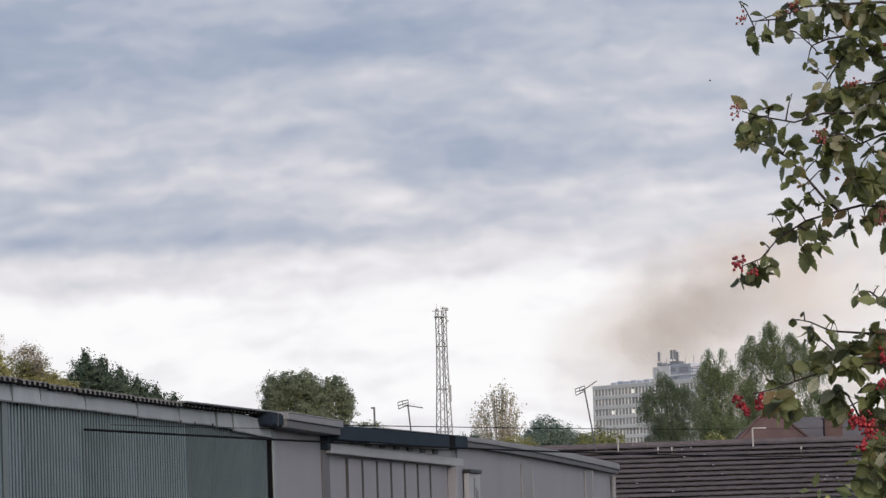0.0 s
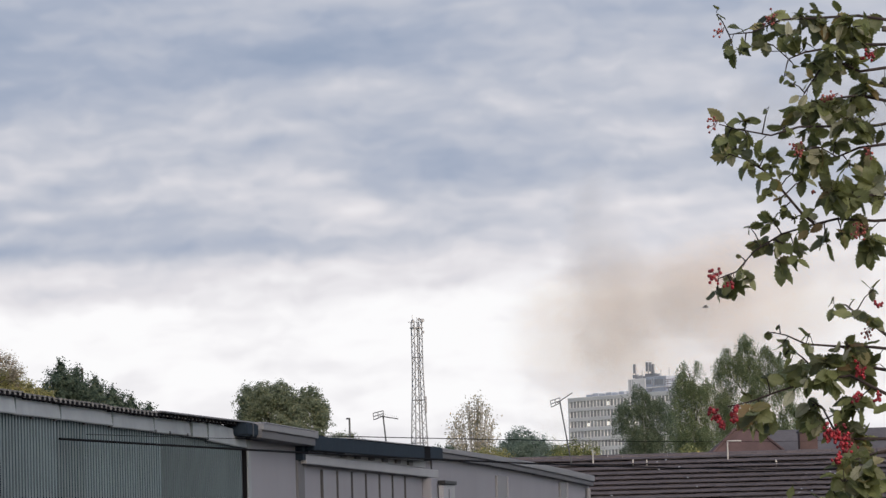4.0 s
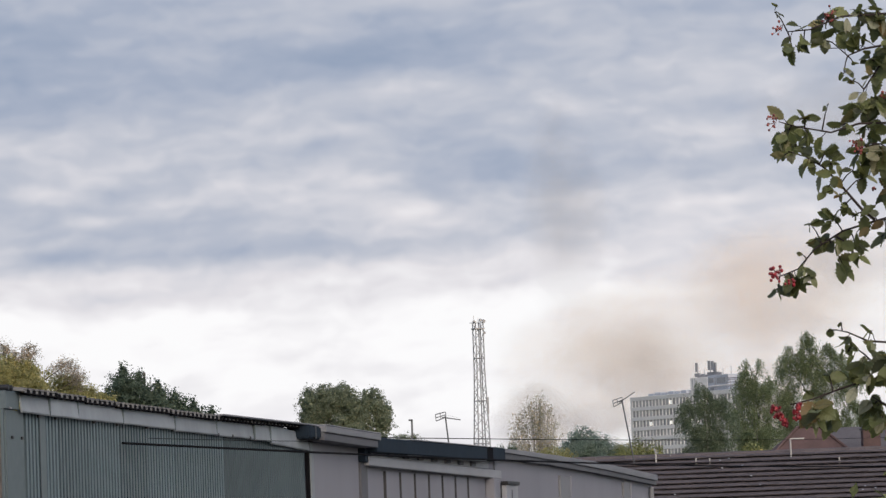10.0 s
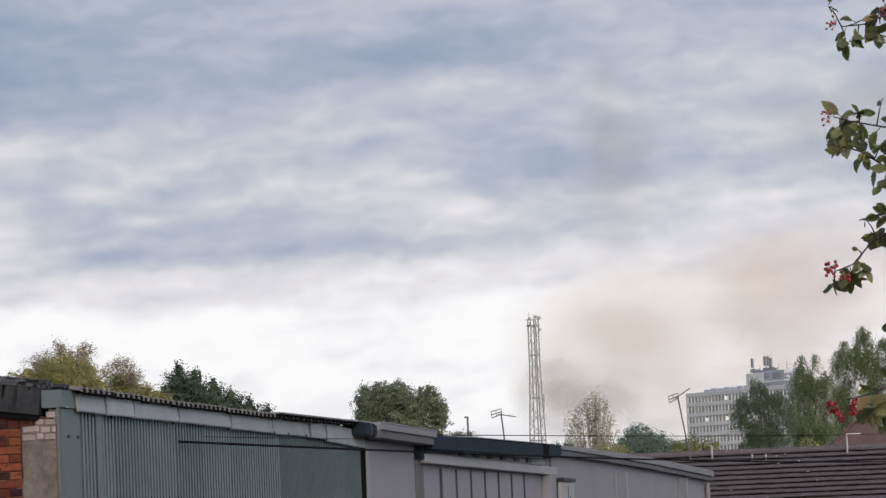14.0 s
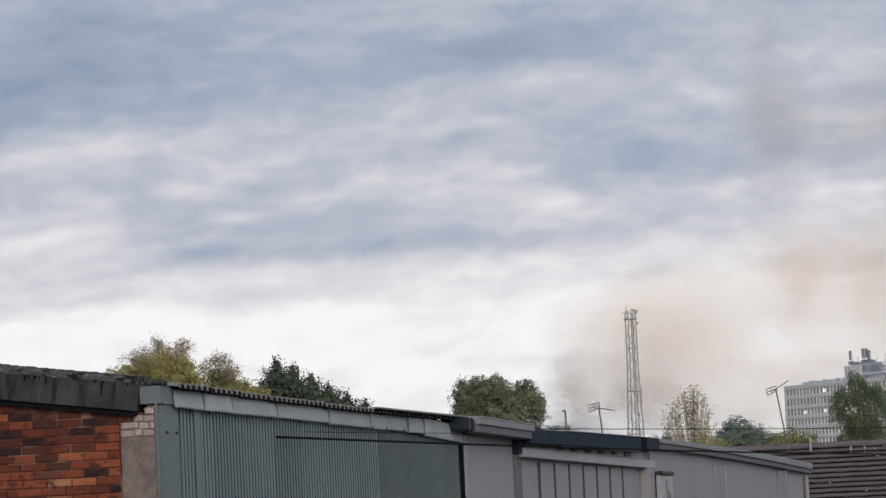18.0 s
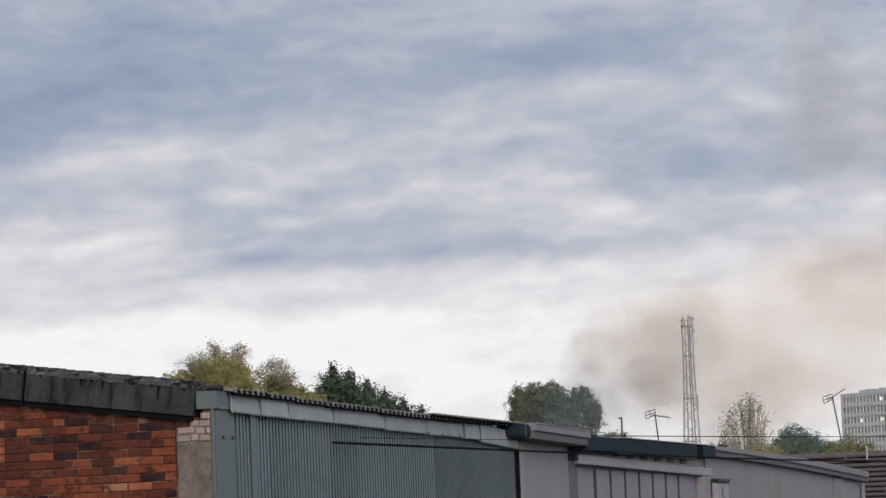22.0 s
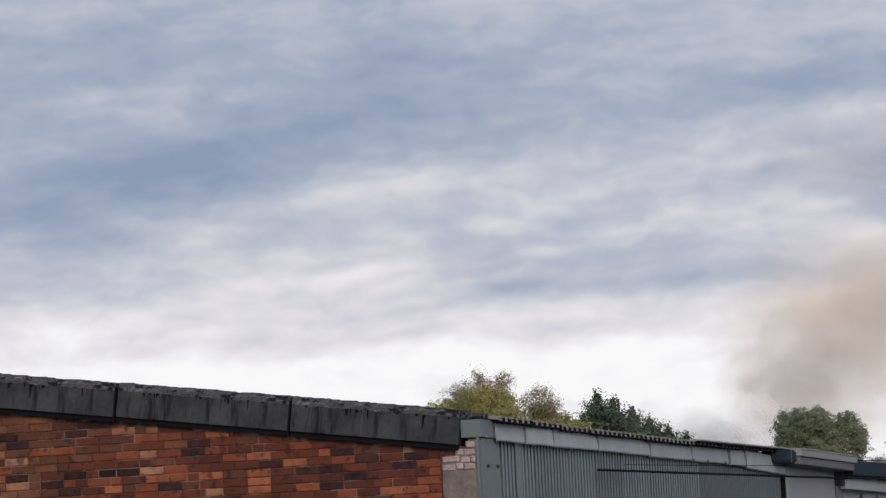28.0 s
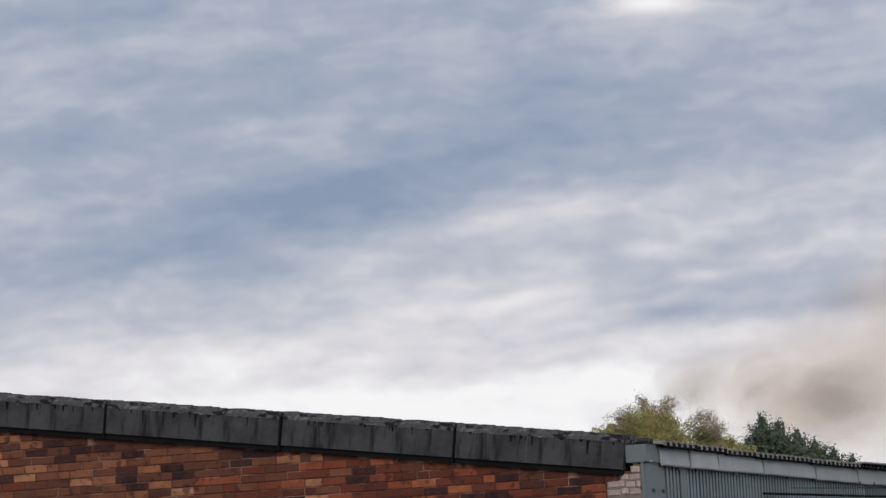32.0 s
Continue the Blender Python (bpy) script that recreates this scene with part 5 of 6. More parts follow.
def sprig(x, z, rx, rz, n, size):
    """A rosette of leaves round a spur that leaves the nearest twig."""
    rng = tree_rng
    best = None
    for path, branch in TWIGS:
        for a, b in zip(path, path[1:]):
            for k in (0.0, 0.25, 0.5, 0.75, 1.0):
                q = a.lerp(b, k)
                d = math.hypot(q.x - x, q.z - z)
                if best is None or d < best[0]:
                    best = (d, q, branch)
    _, root, branch = best
    c = Vector((x, root.y + rng.uniform(-0.06, 0.06), z))
    way = (c - root) if (c - root).length > 0.01 else Vector((-0.5, 0, -0.8))
    if best[0] > 0.012:
        mid = root.lerp(c, 0.5) + Vector((0, 0, 0.12 * best[0]))
        part("spur", tube_bm([in_tree(root), in_tree(mid), in_tree(c)], 0.0022, 0.0012, 5), M_TWIG, branch)
    for _ in range(n if n == 1 else int(n * (2.0 if n < 4 else 2.6))):
        o = Vector((rng.uniform(-1, 1) * rx, rng.gauss(0, 0.03), rng.uniform(-1, 1) * rz))
        out = o / max(rx, rz) + way.normalized() * 0.45 + Vector((0, 0, -0.35))
        s = size * rng.uniform(0.7, 1.08)
        tip = c + o - out.normalized() * s * 0.5
        put_leaf(tip, out, s, branch, c.lerp(tip, 0.35))


def berry_mesh(material):
    bm = bmesh.new()
    bmesh.ops.create_icosphere(bm, subdivisions=2, radius=1.0)
    me = mesh_of(bm, "berry", True)
    me.materials.append(material)
    return me


BERRY, BERRY_DULL = berry_mesh(M_BERRY), berry_mesh(M_BERRY_DULL)


def berry_cluster(x, z, r, n, unripe):
    """A hanging cluster of berries on thin forked stalks; some clusters are small, dull and half ripe."""
    rng = tree_rng
    c = Vector((x, 10.90 + rng.uniform(-0.05, 0.05), z))
    root = c + Vector((r * 1.1, 0.04, r * 0.8))
    stalks, spots = bmesh.new(), []
    forks = [c.lerp(root, 0.45) + Vector((rng.gauss(0, 0.22), rng.gauss(0, 0.22), rng.gauss(0, 0.22))) * r for _ in range(4)]
    for f in forks:
        tube(stalks, [in_tree(root), in_tree(f)], 0.0009, n=3, cap=False)
    for i in range(n):
        o = Vector((rng.gauss(0, 0.45), rng.gauss(0, 0.3), rng.gauss(0, 0.5))) * r
        spots.append((c + o, rng.uniform(0.0028, 0.0042) if unripe else rng.uniform(0.0036, 0.0049)))
        tube(stalks, [in_tree(min(forks, key=lambda f: (f - c - o).length)), in_tree(c + o)], 0.0006, n=3, cap=False)
    st = part("berry_stalk", stalks, M_BERRY_STALK, whitebeam)
    for p, s in spots:
        part("berry", BERRY_DULL if unripe else BERRY, None, st, at=Matrix.Translation(in_tree(p)) @ Matrix.Diagonal((s, s, s * 1.08, 1)))


twig([(1.849, 3.034), (1.759, 3.046), (1.653, 3.040), (1.548, 3.036), (1.471, 3.005), (1.411, 3.002)], 9)
twig([(1.846, 2.966), (1.756, 2.965), (1.665, 2.955), (1.605, 2.945), (1.562, 2.928), (1.523, 2.965)], 8)
twig([(1.844, 2.906), (1.753, 2.893), (1.701, 2.917), (1.648, 2.903), (1.601, 2.837), (1.594, 2.822)], 7)
twig([(1.838, 2.756), (1.790, 2.748), (1.687, 2.746), (1.582, 2.746), (1.507, 2.725), (1.417, 2.745), (1.373, 2.760)], 8)
twig([(1.836, 2.703), (1.745, 2.691), (1.685, 2.667), (1.640, 2.693)], 5)
twig([(1.603, 2.485), (1.574, 2.508), (1.516, 2.581), (1.476, 2.627), (1.429, 2.658), (1.385, 2.674)], 6)
twig([(1.828, 2.498), (1.780, 2.495), (1.678, 2.502), (1.603, 2.485), (1.527, 2.464), (1.454, 2.421), (1.407, 2.369), (1.359, 2.352)], 9)
twig([(1.831, 2.561), (1.755, 2.556), (1.680, 2.543), (1.612, 2.537)], 7)
twig([(1.816, 2.173), (1.758, 2.220), (1.721, 2.243), (1.685, 2.272), (1.655, 2.272)], 3)
twig([(1.815, 2.153), (1.756, 2.160), (1.666, 2.163), (1.577, 2.171), (1.525, 2.196), (1.496, 2.203)], 4)
twig([(1.813, 2.099), (1.724, 2.116), (1.619, 2.092), (1.575, 2.138), (1.532, 2.172)], 6)
twig([(1.811, 2.025), (1.693, 2.087), (1.573, 2.070), (1.497, 2.048), (1.429, 2.025), (1.369, 2.013)], 4)
twig([(1.807, 1.921), (1.717, 1.923), (1.658, 1.952), (1.630, 2.007), (1.594, 2.031)], 6)
twig([(1.803, 1.817), (1.743, 1.826), (1.683, 1.813), (1.623, 1.800)], 5)
twig([(1.806, 1.891), (1.745, 1.878), (1.700, 1.865), (1.661, 1.821)], 6)
twig([(1.840, 2.816), (1.751, 2.833), (1.660, 2.820), (1.599, 2.792)], 8)
for row in ((1.380, 3.058, 0.024, 0.012, 2, 0.038), (1.419, 2.955, 0.018, 0.021, 3, 0.065), (1.455, 2.966, 0.015, 0.021, 2, 0.059), (1.503, 2.974, 0.021, 0.024, 3, 0.062), (1.517, 3.031, 0.038, 0.027, 5, 0.056), (1.568, 2.988, 0.024, 0.027, 5, 0.050), (1.608, 3.039, 0.029, 0.021, 4, 0.053), (1.660, 3.015, 0.038, 0.032, 8, 0.062), (1.727, 3.014, 0.044, 0.035, 9, 0.065)):
    sprig(*row)
for row in ((1.775, 2.990, 0.029, 0.044, 7, 0.065), (1.695, 2.939, 0.044, 0.024, 7, 0.059), (1.739, 2.920, 0.021, 0.018, 4, 0.062), (1.670, 2.898, 0.021, 0.024, 4, 0.065), (1.626, 2.919, 0.021, 0.018, 4, 0.047), (1.576, 2.900, 0.009, 0.009, 1, 0.032), (1.542, 2.874, 0.024, 0.009, 2, 0.038), (1.568, 2.858, 0.015, 0.007, 2, 0.038), (1.614, 2.872, 0.015, 0.018, 3, 0.038)):
    sprig(*row)
for row in ((1.502, 2.800, 0.007, 0.010, 1, 0.035), (1.599, 2.792, 0.035, 0.021, 6, 0.056), (1.659, 2.783, 0.044, 0.029, 8, 0.065), (1.735, 2.803, 0.044, 0.029, 8, 0.068), (1.718, 2.751, 0.050, 0.024, 7, 0.065), (1.770, 2.735, 0.027, 0.027, 5, 0.059), (1.612, 2.731, 0.029, 0.015, 4, 0.053), (1.686, 2.707, 0.035, 0.018, 4, 0.047), (1.537, 2.745, 0.027, 0.009, 3, 0.041)):
    sprig(*row)
for row in ((1.441, 2.765, 0.032, 0.009, 4, 0.044), (1.446, 2.717, 0.013, 0.018, 2, 0.053), (1.391, 2.713, 0.029, 0.038, 9, 0.062), (1.400, 2.674, 0.024, 0.018, 4, 0.053), (1.487, 2.672, 0.024, 0.015, 3, 0.059), (1.428, 2.634, 0.024, 0.012, 3, 0.050), (1.496, 2.635, 0.012, 0.009, 2, 0.038), (1.577, 2.669, 0.018, 0.024, 4, 0.053), (1.631, 2.653, 0.032, 0.024, 6, 0.068)):
    sprig(*row)
for row in ((1.595, 2.687, 0.018, 0.012, 2, 0.044), (1.713, 2.632, 0.024, 0.015, 3, 0.059), (1.764, 2.656, 0.027, 0.029, 6, 0.065), (1.490, 2.592, 0.018, 0.015, 2, 0.050), (1.440, 2.617, 0.012, 0.007, 1, 0.038), (1.545, 2.613, 0.018, 0.009, 2, 0.038), (1.586, 2.600, 0.018, 0.024, 3, 0.065), (1.474, 2.561, 0.024, 0.012, 3, 0.041), (1.512, 2.545, 0.009, 0.009, 2, 0.032)):
    sprig(*row)
for row in ((1.529, 2.524, 0.015, 0.012, 2, 0.044), (1.586, 2.523, 0.012, 0.010, 2, 0.032), (1.651, 2.558, 0.035, 0.029, 9, 0.065), (1.711, 2.557, 0.044, 0.035, 11, 0.068), (1.764, 2.578, 0.024, 0.038, 7, 0.068), (1.646, 2.443, 0.018, 0.021, 3, 0.065), (1.680, 2.453, 0.015, 0.018, 2, 0.050), (1.758, 2.421, 0.027, 0.032, 6, 0.074), (1.723, 2.482, 0.041, 0.021, 6, 0.056)):
    sprig(*row)
for row in ((1.446, 2.487, 0.021, 0.009, 2, 0.044), (1.501, 2.495, 0.024, 0.018, 4, 0.053), (1.549, 2.497, 0.021, 0.009, 3, 0.041), (1.455, 2.445, 0.021, 0.009, 2, 0.038), (1.423, 2.407, 0.009, 0.009, 1, 0.029), (1.484, 2.436, 0.021, 0.021, 4, 0.053), (1.523, 2.427, 0.021, 0.021, 4, 0.053), (1.568, 2.426, 0.015, 0.018, 3, 0.047), (1.524, 2.372, 0.018, 0.021, 2, 0.068)):
    sprig(*row)
for row in ((1.555, 2.392, 0.012, 0.015, 2, 0.047), (1.396, 2.334, 0.018, 0.018, 3, 0.065), (1.441, 2.344, 0.012, 0.015, 2, 0.050), (1.361, 2.317, 0.012, 0.018, 2, 0.053), (1.416, 2.363, 0.012, 0.012, 2, 0.038), (1.764, 2.312, 0.015, 0.015, 2, 0.050), (1.658, 2.270, 0.021, 0.004, 1, 0.047), (1.709, 2.285, 0.010, 0.006, 1, 0.032), (1.699, 2.232, 0.029, 0.009, 2, 0.059)):
    sprig(*row)
for row in ((1.752, 2.220, 0.021, 0.021, 5, 0.047), (1.514, 2.226, 0.007, 0.012, 1, 0.035), (1.473, 2.199, 0.015, 0.006, 1, 0.041), (1.532, 2.181, 0.021, 0.009, 2, 0.041), (1.590, 2.200, 0.010, 0.009, 1, 0.032), (1.534, 2.147, 0.024, 0.007, 2, 0.050), (1.579, 2.162, 0.018, 0.009, 2, 0.044), (1.560, 2.112, 0.027, 0.012, 3, 0.050), (1.635, 2.122, 0.041, 0.018, 5, 0.068)):
    sprig(*row)
for row in ((1.681, 2.155, 0.035, 0.021, 6, 0.053), (1.738, 2.153, 0.029, 0.027, 7, 0.059), (1.724, 2.101, 0.035, 0.021, 6, 0.056), (1.633, 2.071, 0.027, 0.021, 4, 0.068), (1.663, 2.081, 0.024, 0.018, 3, 0.059), (1.469, 2.085, 0.027, 0.009, 2, 0.053), (1.521, 2.077, 0.027, 0.018, 3, 0.065), (1.573, 2.070, 0.021, 0.018, 4, 0.053), (1.430, 2.035, 0.018, 0.012, 3, 0.044)):
    sprig(*row)
for row in ((1.428, 1.988, 0.027, 0.032, 4, 0.083), (1.479, 1.952, 0.015, 0.027, 2, 0.077), (1.398, 1.977, 0.009, 0.018, 1, 0.059), (1.601, 2.010, 0.029, 0.012, 3, 0.050), (1.592, 1.986, 0.029, 0.009, 3, 0.065), (1.614, 1.962, 0.035, 0.012, 4, 0.071), (1.713, 2.005, 0.038, 0.029, 7, 0.059), (1.703, 1.953, 0.038, 0.029, 8, 0.065), (1.682, 1.991, 0.021, 0.021, 3, 0.059)):
    sprig(*row)
for row in ((1.739, 1.908, 0.024, 0.032, 7, 0.062), (1.685, 1.865, 0.027, 0.024, 5, 0.059), (1.722, 1.846, 0.032, 0.027, 7, 0.062), (1.668, 1.806, 0.038, 0.015, 4, 0.074), (1.727, 1.790, 0.029, 0.027, 7, 0.068), (1.651, 1.765, 0.018, 0.021, 2, 0.077), (1.733, 1.745, 0.024, 0.015, 4, 0.065), (1.753, 2.086, 0.021, 0.035, 5, 0.059), (1.774, 2.862, 0.029, 0.021, 5, 0.065)):
    sprig(*row)
for row in ((1.369, 2.998, 0.021, 9, 1), (1.502, 3.022, 0.024, 14, 1), (1.772, 2.932, 0.021, 12, 0), (1.660, 2.813, 0.024, 16, 1), (1.336, 2.744, 0.022, 12, 1), (1.554, 2.676, 0.021, 16, 1), (1.742, 2.665, 0.018, 10, 1), (1.336, 2.353, 0.021, 18, 0), (1.373, 2.322, 0.015, 7, 0), (1.722, 2.456, 0.027, 18, 1), (1.321, 2.003, 0.013, 16, 0), (1.332, 1.984, 0.014, 16, 0), (1.347, 1.966, 0.013, 14, 0)):
    berry_cluster(*row)
for row in ((1.376, 2.006, 0.011, 12, 0), (1.374, 1.990, 0.010, 11, 0), (1.371, 1.974, 0.010, 11, 0), (1.760, 2.264, 0.013, 8, 0), (1.735, 2.202, 0.021, 12, 1), (1.716, 2.094, 0.021, 20, 0), (1.691, 2.028, 0.015, 12, 0), (1.751, 2.026, 0.015, 10, 0), (1.628, 1.932, 0.026, 44, 0), (1.660, 1.912, 0.030, 52, 0), (1.637, 1.866, 0.015, 14, 0), (1.591, 2.560, 0.012, 5, 1)):
    berry_cluster(*row)


def outer_crown():
    """The rest of the crown, beside and above."""
    rng = random.Random(5)
    bm_pts = crown_points([(0.1, 0, 2.2, 0.72, 0.9, 0.5), (0.0, 0.2, 2.9, 0.75, 0.9, 0.6), (0.1, 0, 3.7, 0.75, 0.9, 0.7), (0.3, 0.1, 4.4, 0.6, 0.7, 0.5)], 2600, rng, 0.3)
    me = leaf_mesh("crown", [p for p in bm_pts if p[0] > -0.86 or p[2] > 3.4], 0.075, rng, 0.3)
    tagged(part("crown", me, foliage("whitebeam_mass", (0.09, 0.095, 0.045), 0.5), whitebeam), kind="stuff")


outer_crown()
tree("shrub", (2.02, 14.0), "tip of a yellow-green garden shrub", [(-0.04, 0, 1.71, 0.17, 0.15, 0.11), (0.05, 0, 1.4, 0.3, 0.3, 0.3), (0, 0, 0.8, 0.4, 0.4, 0.5)], 900, 0.05, F_HEDGE, 0.03, 44, shell=0.2)


# ---- smoke: thin curved sheets that drift and turn ----
def smoke_material(name, col, strength, scale, grainy=True):
    k = Mat(name)
    tc = k.n("TexCoord").outputs["Object"]
    rnd = k.n("ObjectInfo").outputs["Random"]
    off = k.n("CombineXYZ")
    for i, w in enumerate((37.0, 61.0, 23.0)):
        k.link(k.math("MULTIPLY", rnd, w), off.inputs[i])
    shift = k.n("VectorMath", operation="ADD")
    k.link(tc, shift.inputs[0])
    k.link(off.outputs[0], shift.inputs[1])
    billow = k.noise(shift.outputs[0], scale, 3, 0.5, 0.15)
    sep = k.n("SeparateXYZ")
    k.link(tc, sep.inputs[0])
    flat = k.n("CombineXYZ")
    k.link(sep.outputs[0], flat.inputs[0])
    k.link(sep.outputs[2], flat.inputs[2])
    ln = k.n("VectorMath", operation="LENGTH")
    k.link(flat.outputs[0], ln.inputs[0])
    edge = k.math("MULTIPLY_ADD", k.math("SUBTRACT", billow, 0.5), -0.9, ln.outputs["Value"])
    fade = k.ramp(edge, [(0.05, 1.0), (0.45, 0.5), (0.86, 0.0)], "EASE")
    rim = k.ramp(ln.outputs["Value"], [(0.6, 1.0), (0.97, 0.0)], "EASE")
    thick = k.ramp(billow, [(0.30, 0.35), (0.70, 1.0)])
    alpha = k.math("MULTIPLY", k.math("MULTIPLY", k.math("MULTIPLY", fade, rim), thick), strength)
    if grainy:  # grains too fine to see: a far sheet covers its share of the points, none by halves
        grain = k.n("TexWhiteNoise", noise_dimensions="3D")
        fine = k.n("VectorMath", operation="SCALE")
        fine.inputs["Scale"].default_value = 30000.0
        k.link(tc, fine.inputs[0])
        k.link(fine.outputs[0], grain.inputs["Vector"])
        alpha = k.math("LESS_THAN", grain.outputs["Value"], alpha)
    di, tl, tp, m1, m2 = k.n("BsdfDiffuse"), k.n("BsdfTranslucent"), k.n("BsdfTransparent"), k.n("MixShader"), k.n("MixShader")
    di.inputs["Color"].default_value = (*col, 1)
    tl.inputs["Color"].default_value = (*col, 1)
    m1.inputs[0].default_value = 0.5
    k.link(di.outputs[0], m1.inputs[1])
    k.link(tl.outputs[0], m1.inputs[2])
    k.link(alpha, m2.inputs[0])
    k.link(tp.outputs[0], m2.inputs[1])
    k.link(m1.outputs[0], m2.inputs[2])
    k.link(m2.outputs[0], k.out.inputs["Surface"])
    k.t.nodes.remove(k.b)
    return k.m


scene.cycles.transparent_max_bounces = 40
M_HAZE = smoke_material("thin_smoke", (0.93, 0.80, 0.71), 0.62, 0.9)
M_SMOKE = smoke_material("dense_smoke", (0.63, 0.55, 0.495), 0.37, 1.3)
M_GREY_SMOKE = smoke_material("grey_smoke", (0.46, 0.44, 0.45), 0.34, 1.0)
# dark blue tint that paints haze over the round tree
M_VEIL = smoke_material("tree_haze_tint", (0.15, 0.185, 0.235), 0.27, 0.9, grainy=False)
M_LOW_SMOKE = smoke_material("low_smoke", (0.50, 0.435, 0.40), 0.48, 1.1)


def smoke_sheet():
    bm = bmesh.new()
    n = 14
    grid = [[bm.verts.new((x, 0.25 * (x * x + z * z) + 0.12 * noise.noise(Vector((2 * x, 0, 2 * z))), z)) for x in np.linspace(-1, 1, n)] for z in np.linspace(-1, 1, n)]
    for i in range(n - 1):
        for j in range(n - 1):
            bm.faces.new((grid[i][j], grid[i][j + 1], grid[i + 1][j + 1], grid[i + 1][j]))
    return mesh_of(bm, "smoke_sheet", True)


SHEET = {}
for key, mt in (("haze", M_HAZE), ("dense", M_SMOKE), ("grey", M_GREY_SMOKE), ("low", M_LOW_SMOKE), ("veil", M_VEIL)):
    SHEET[key] = smoke_sheet()
    SHEET[key].materials.append(mt)
PUFFS = []


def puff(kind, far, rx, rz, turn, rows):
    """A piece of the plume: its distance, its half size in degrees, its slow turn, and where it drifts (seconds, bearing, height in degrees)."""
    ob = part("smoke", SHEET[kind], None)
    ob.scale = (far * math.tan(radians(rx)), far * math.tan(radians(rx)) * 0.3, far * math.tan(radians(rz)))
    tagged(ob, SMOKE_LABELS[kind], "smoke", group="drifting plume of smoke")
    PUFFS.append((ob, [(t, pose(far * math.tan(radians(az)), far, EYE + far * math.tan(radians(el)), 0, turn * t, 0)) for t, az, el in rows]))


SMOKE_LABELS = {"haze": "thin beige smoke spreading on the wind", "dense": "brown billow of drifting smoke", "grey": "grey upper smoke thinning into the cloud", "low": "dark brown-grey smoke rising behind the roofs", "veil": "thin blue-grey sheet painting smoke haze over a tree"}
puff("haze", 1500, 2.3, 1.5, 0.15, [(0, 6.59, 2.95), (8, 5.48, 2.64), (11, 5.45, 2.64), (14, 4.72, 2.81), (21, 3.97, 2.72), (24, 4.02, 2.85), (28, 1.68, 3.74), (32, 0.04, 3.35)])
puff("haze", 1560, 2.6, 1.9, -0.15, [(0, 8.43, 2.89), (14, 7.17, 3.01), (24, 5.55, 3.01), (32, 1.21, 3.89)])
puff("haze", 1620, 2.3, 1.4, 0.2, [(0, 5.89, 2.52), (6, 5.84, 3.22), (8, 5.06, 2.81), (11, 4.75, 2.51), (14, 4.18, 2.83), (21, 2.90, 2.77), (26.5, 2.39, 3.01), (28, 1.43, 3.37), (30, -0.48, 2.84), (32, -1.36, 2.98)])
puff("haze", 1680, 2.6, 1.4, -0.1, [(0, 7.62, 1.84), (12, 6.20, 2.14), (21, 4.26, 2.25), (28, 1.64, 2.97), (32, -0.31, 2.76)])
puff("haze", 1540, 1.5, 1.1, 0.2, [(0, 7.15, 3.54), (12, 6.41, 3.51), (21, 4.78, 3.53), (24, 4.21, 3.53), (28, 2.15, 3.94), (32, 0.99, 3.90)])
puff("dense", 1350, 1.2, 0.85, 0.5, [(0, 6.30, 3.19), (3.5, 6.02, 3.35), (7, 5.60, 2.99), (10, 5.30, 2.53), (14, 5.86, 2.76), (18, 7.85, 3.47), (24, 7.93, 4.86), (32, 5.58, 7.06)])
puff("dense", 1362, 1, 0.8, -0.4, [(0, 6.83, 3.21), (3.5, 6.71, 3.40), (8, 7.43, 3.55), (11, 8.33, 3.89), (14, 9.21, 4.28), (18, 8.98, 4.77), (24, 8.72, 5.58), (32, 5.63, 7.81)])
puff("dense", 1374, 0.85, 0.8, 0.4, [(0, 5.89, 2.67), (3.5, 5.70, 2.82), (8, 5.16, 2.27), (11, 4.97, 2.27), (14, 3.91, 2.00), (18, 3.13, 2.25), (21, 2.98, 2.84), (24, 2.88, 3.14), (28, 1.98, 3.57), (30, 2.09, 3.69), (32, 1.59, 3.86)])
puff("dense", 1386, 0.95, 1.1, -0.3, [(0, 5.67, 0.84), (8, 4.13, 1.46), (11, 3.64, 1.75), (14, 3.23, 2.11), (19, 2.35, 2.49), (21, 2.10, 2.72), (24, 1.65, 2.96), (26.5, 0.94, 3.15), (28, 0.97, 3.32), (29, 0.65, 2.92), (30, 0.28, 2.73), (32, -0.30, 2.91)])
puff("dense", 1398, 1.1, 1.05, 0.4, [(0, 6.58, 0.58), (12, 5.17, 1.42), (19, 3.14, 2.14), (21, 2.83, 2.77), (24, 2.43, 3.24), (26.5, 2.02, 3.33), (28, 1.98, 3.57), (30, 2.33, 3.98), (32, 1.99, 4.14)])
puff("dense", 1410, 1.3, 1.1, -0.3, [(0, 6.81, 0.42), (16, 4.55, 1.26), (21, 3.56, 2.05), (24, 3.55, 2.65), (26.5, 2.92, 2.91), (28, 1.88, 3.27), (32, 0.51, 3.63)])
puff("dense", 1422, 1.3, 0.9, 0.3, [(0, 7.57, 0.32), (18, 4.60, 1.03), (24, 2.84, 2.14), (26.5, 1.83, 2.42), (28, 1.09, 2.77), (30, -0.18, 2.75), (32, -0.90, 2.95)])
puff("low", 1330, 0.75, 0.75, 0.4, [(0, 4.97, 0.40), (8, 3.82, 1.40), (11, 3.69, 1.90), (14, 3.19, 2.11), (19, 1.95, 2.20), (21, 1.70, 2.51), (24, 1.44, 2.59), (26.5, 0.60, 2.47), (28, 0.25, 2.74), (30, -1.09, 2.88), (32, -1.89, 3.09)])
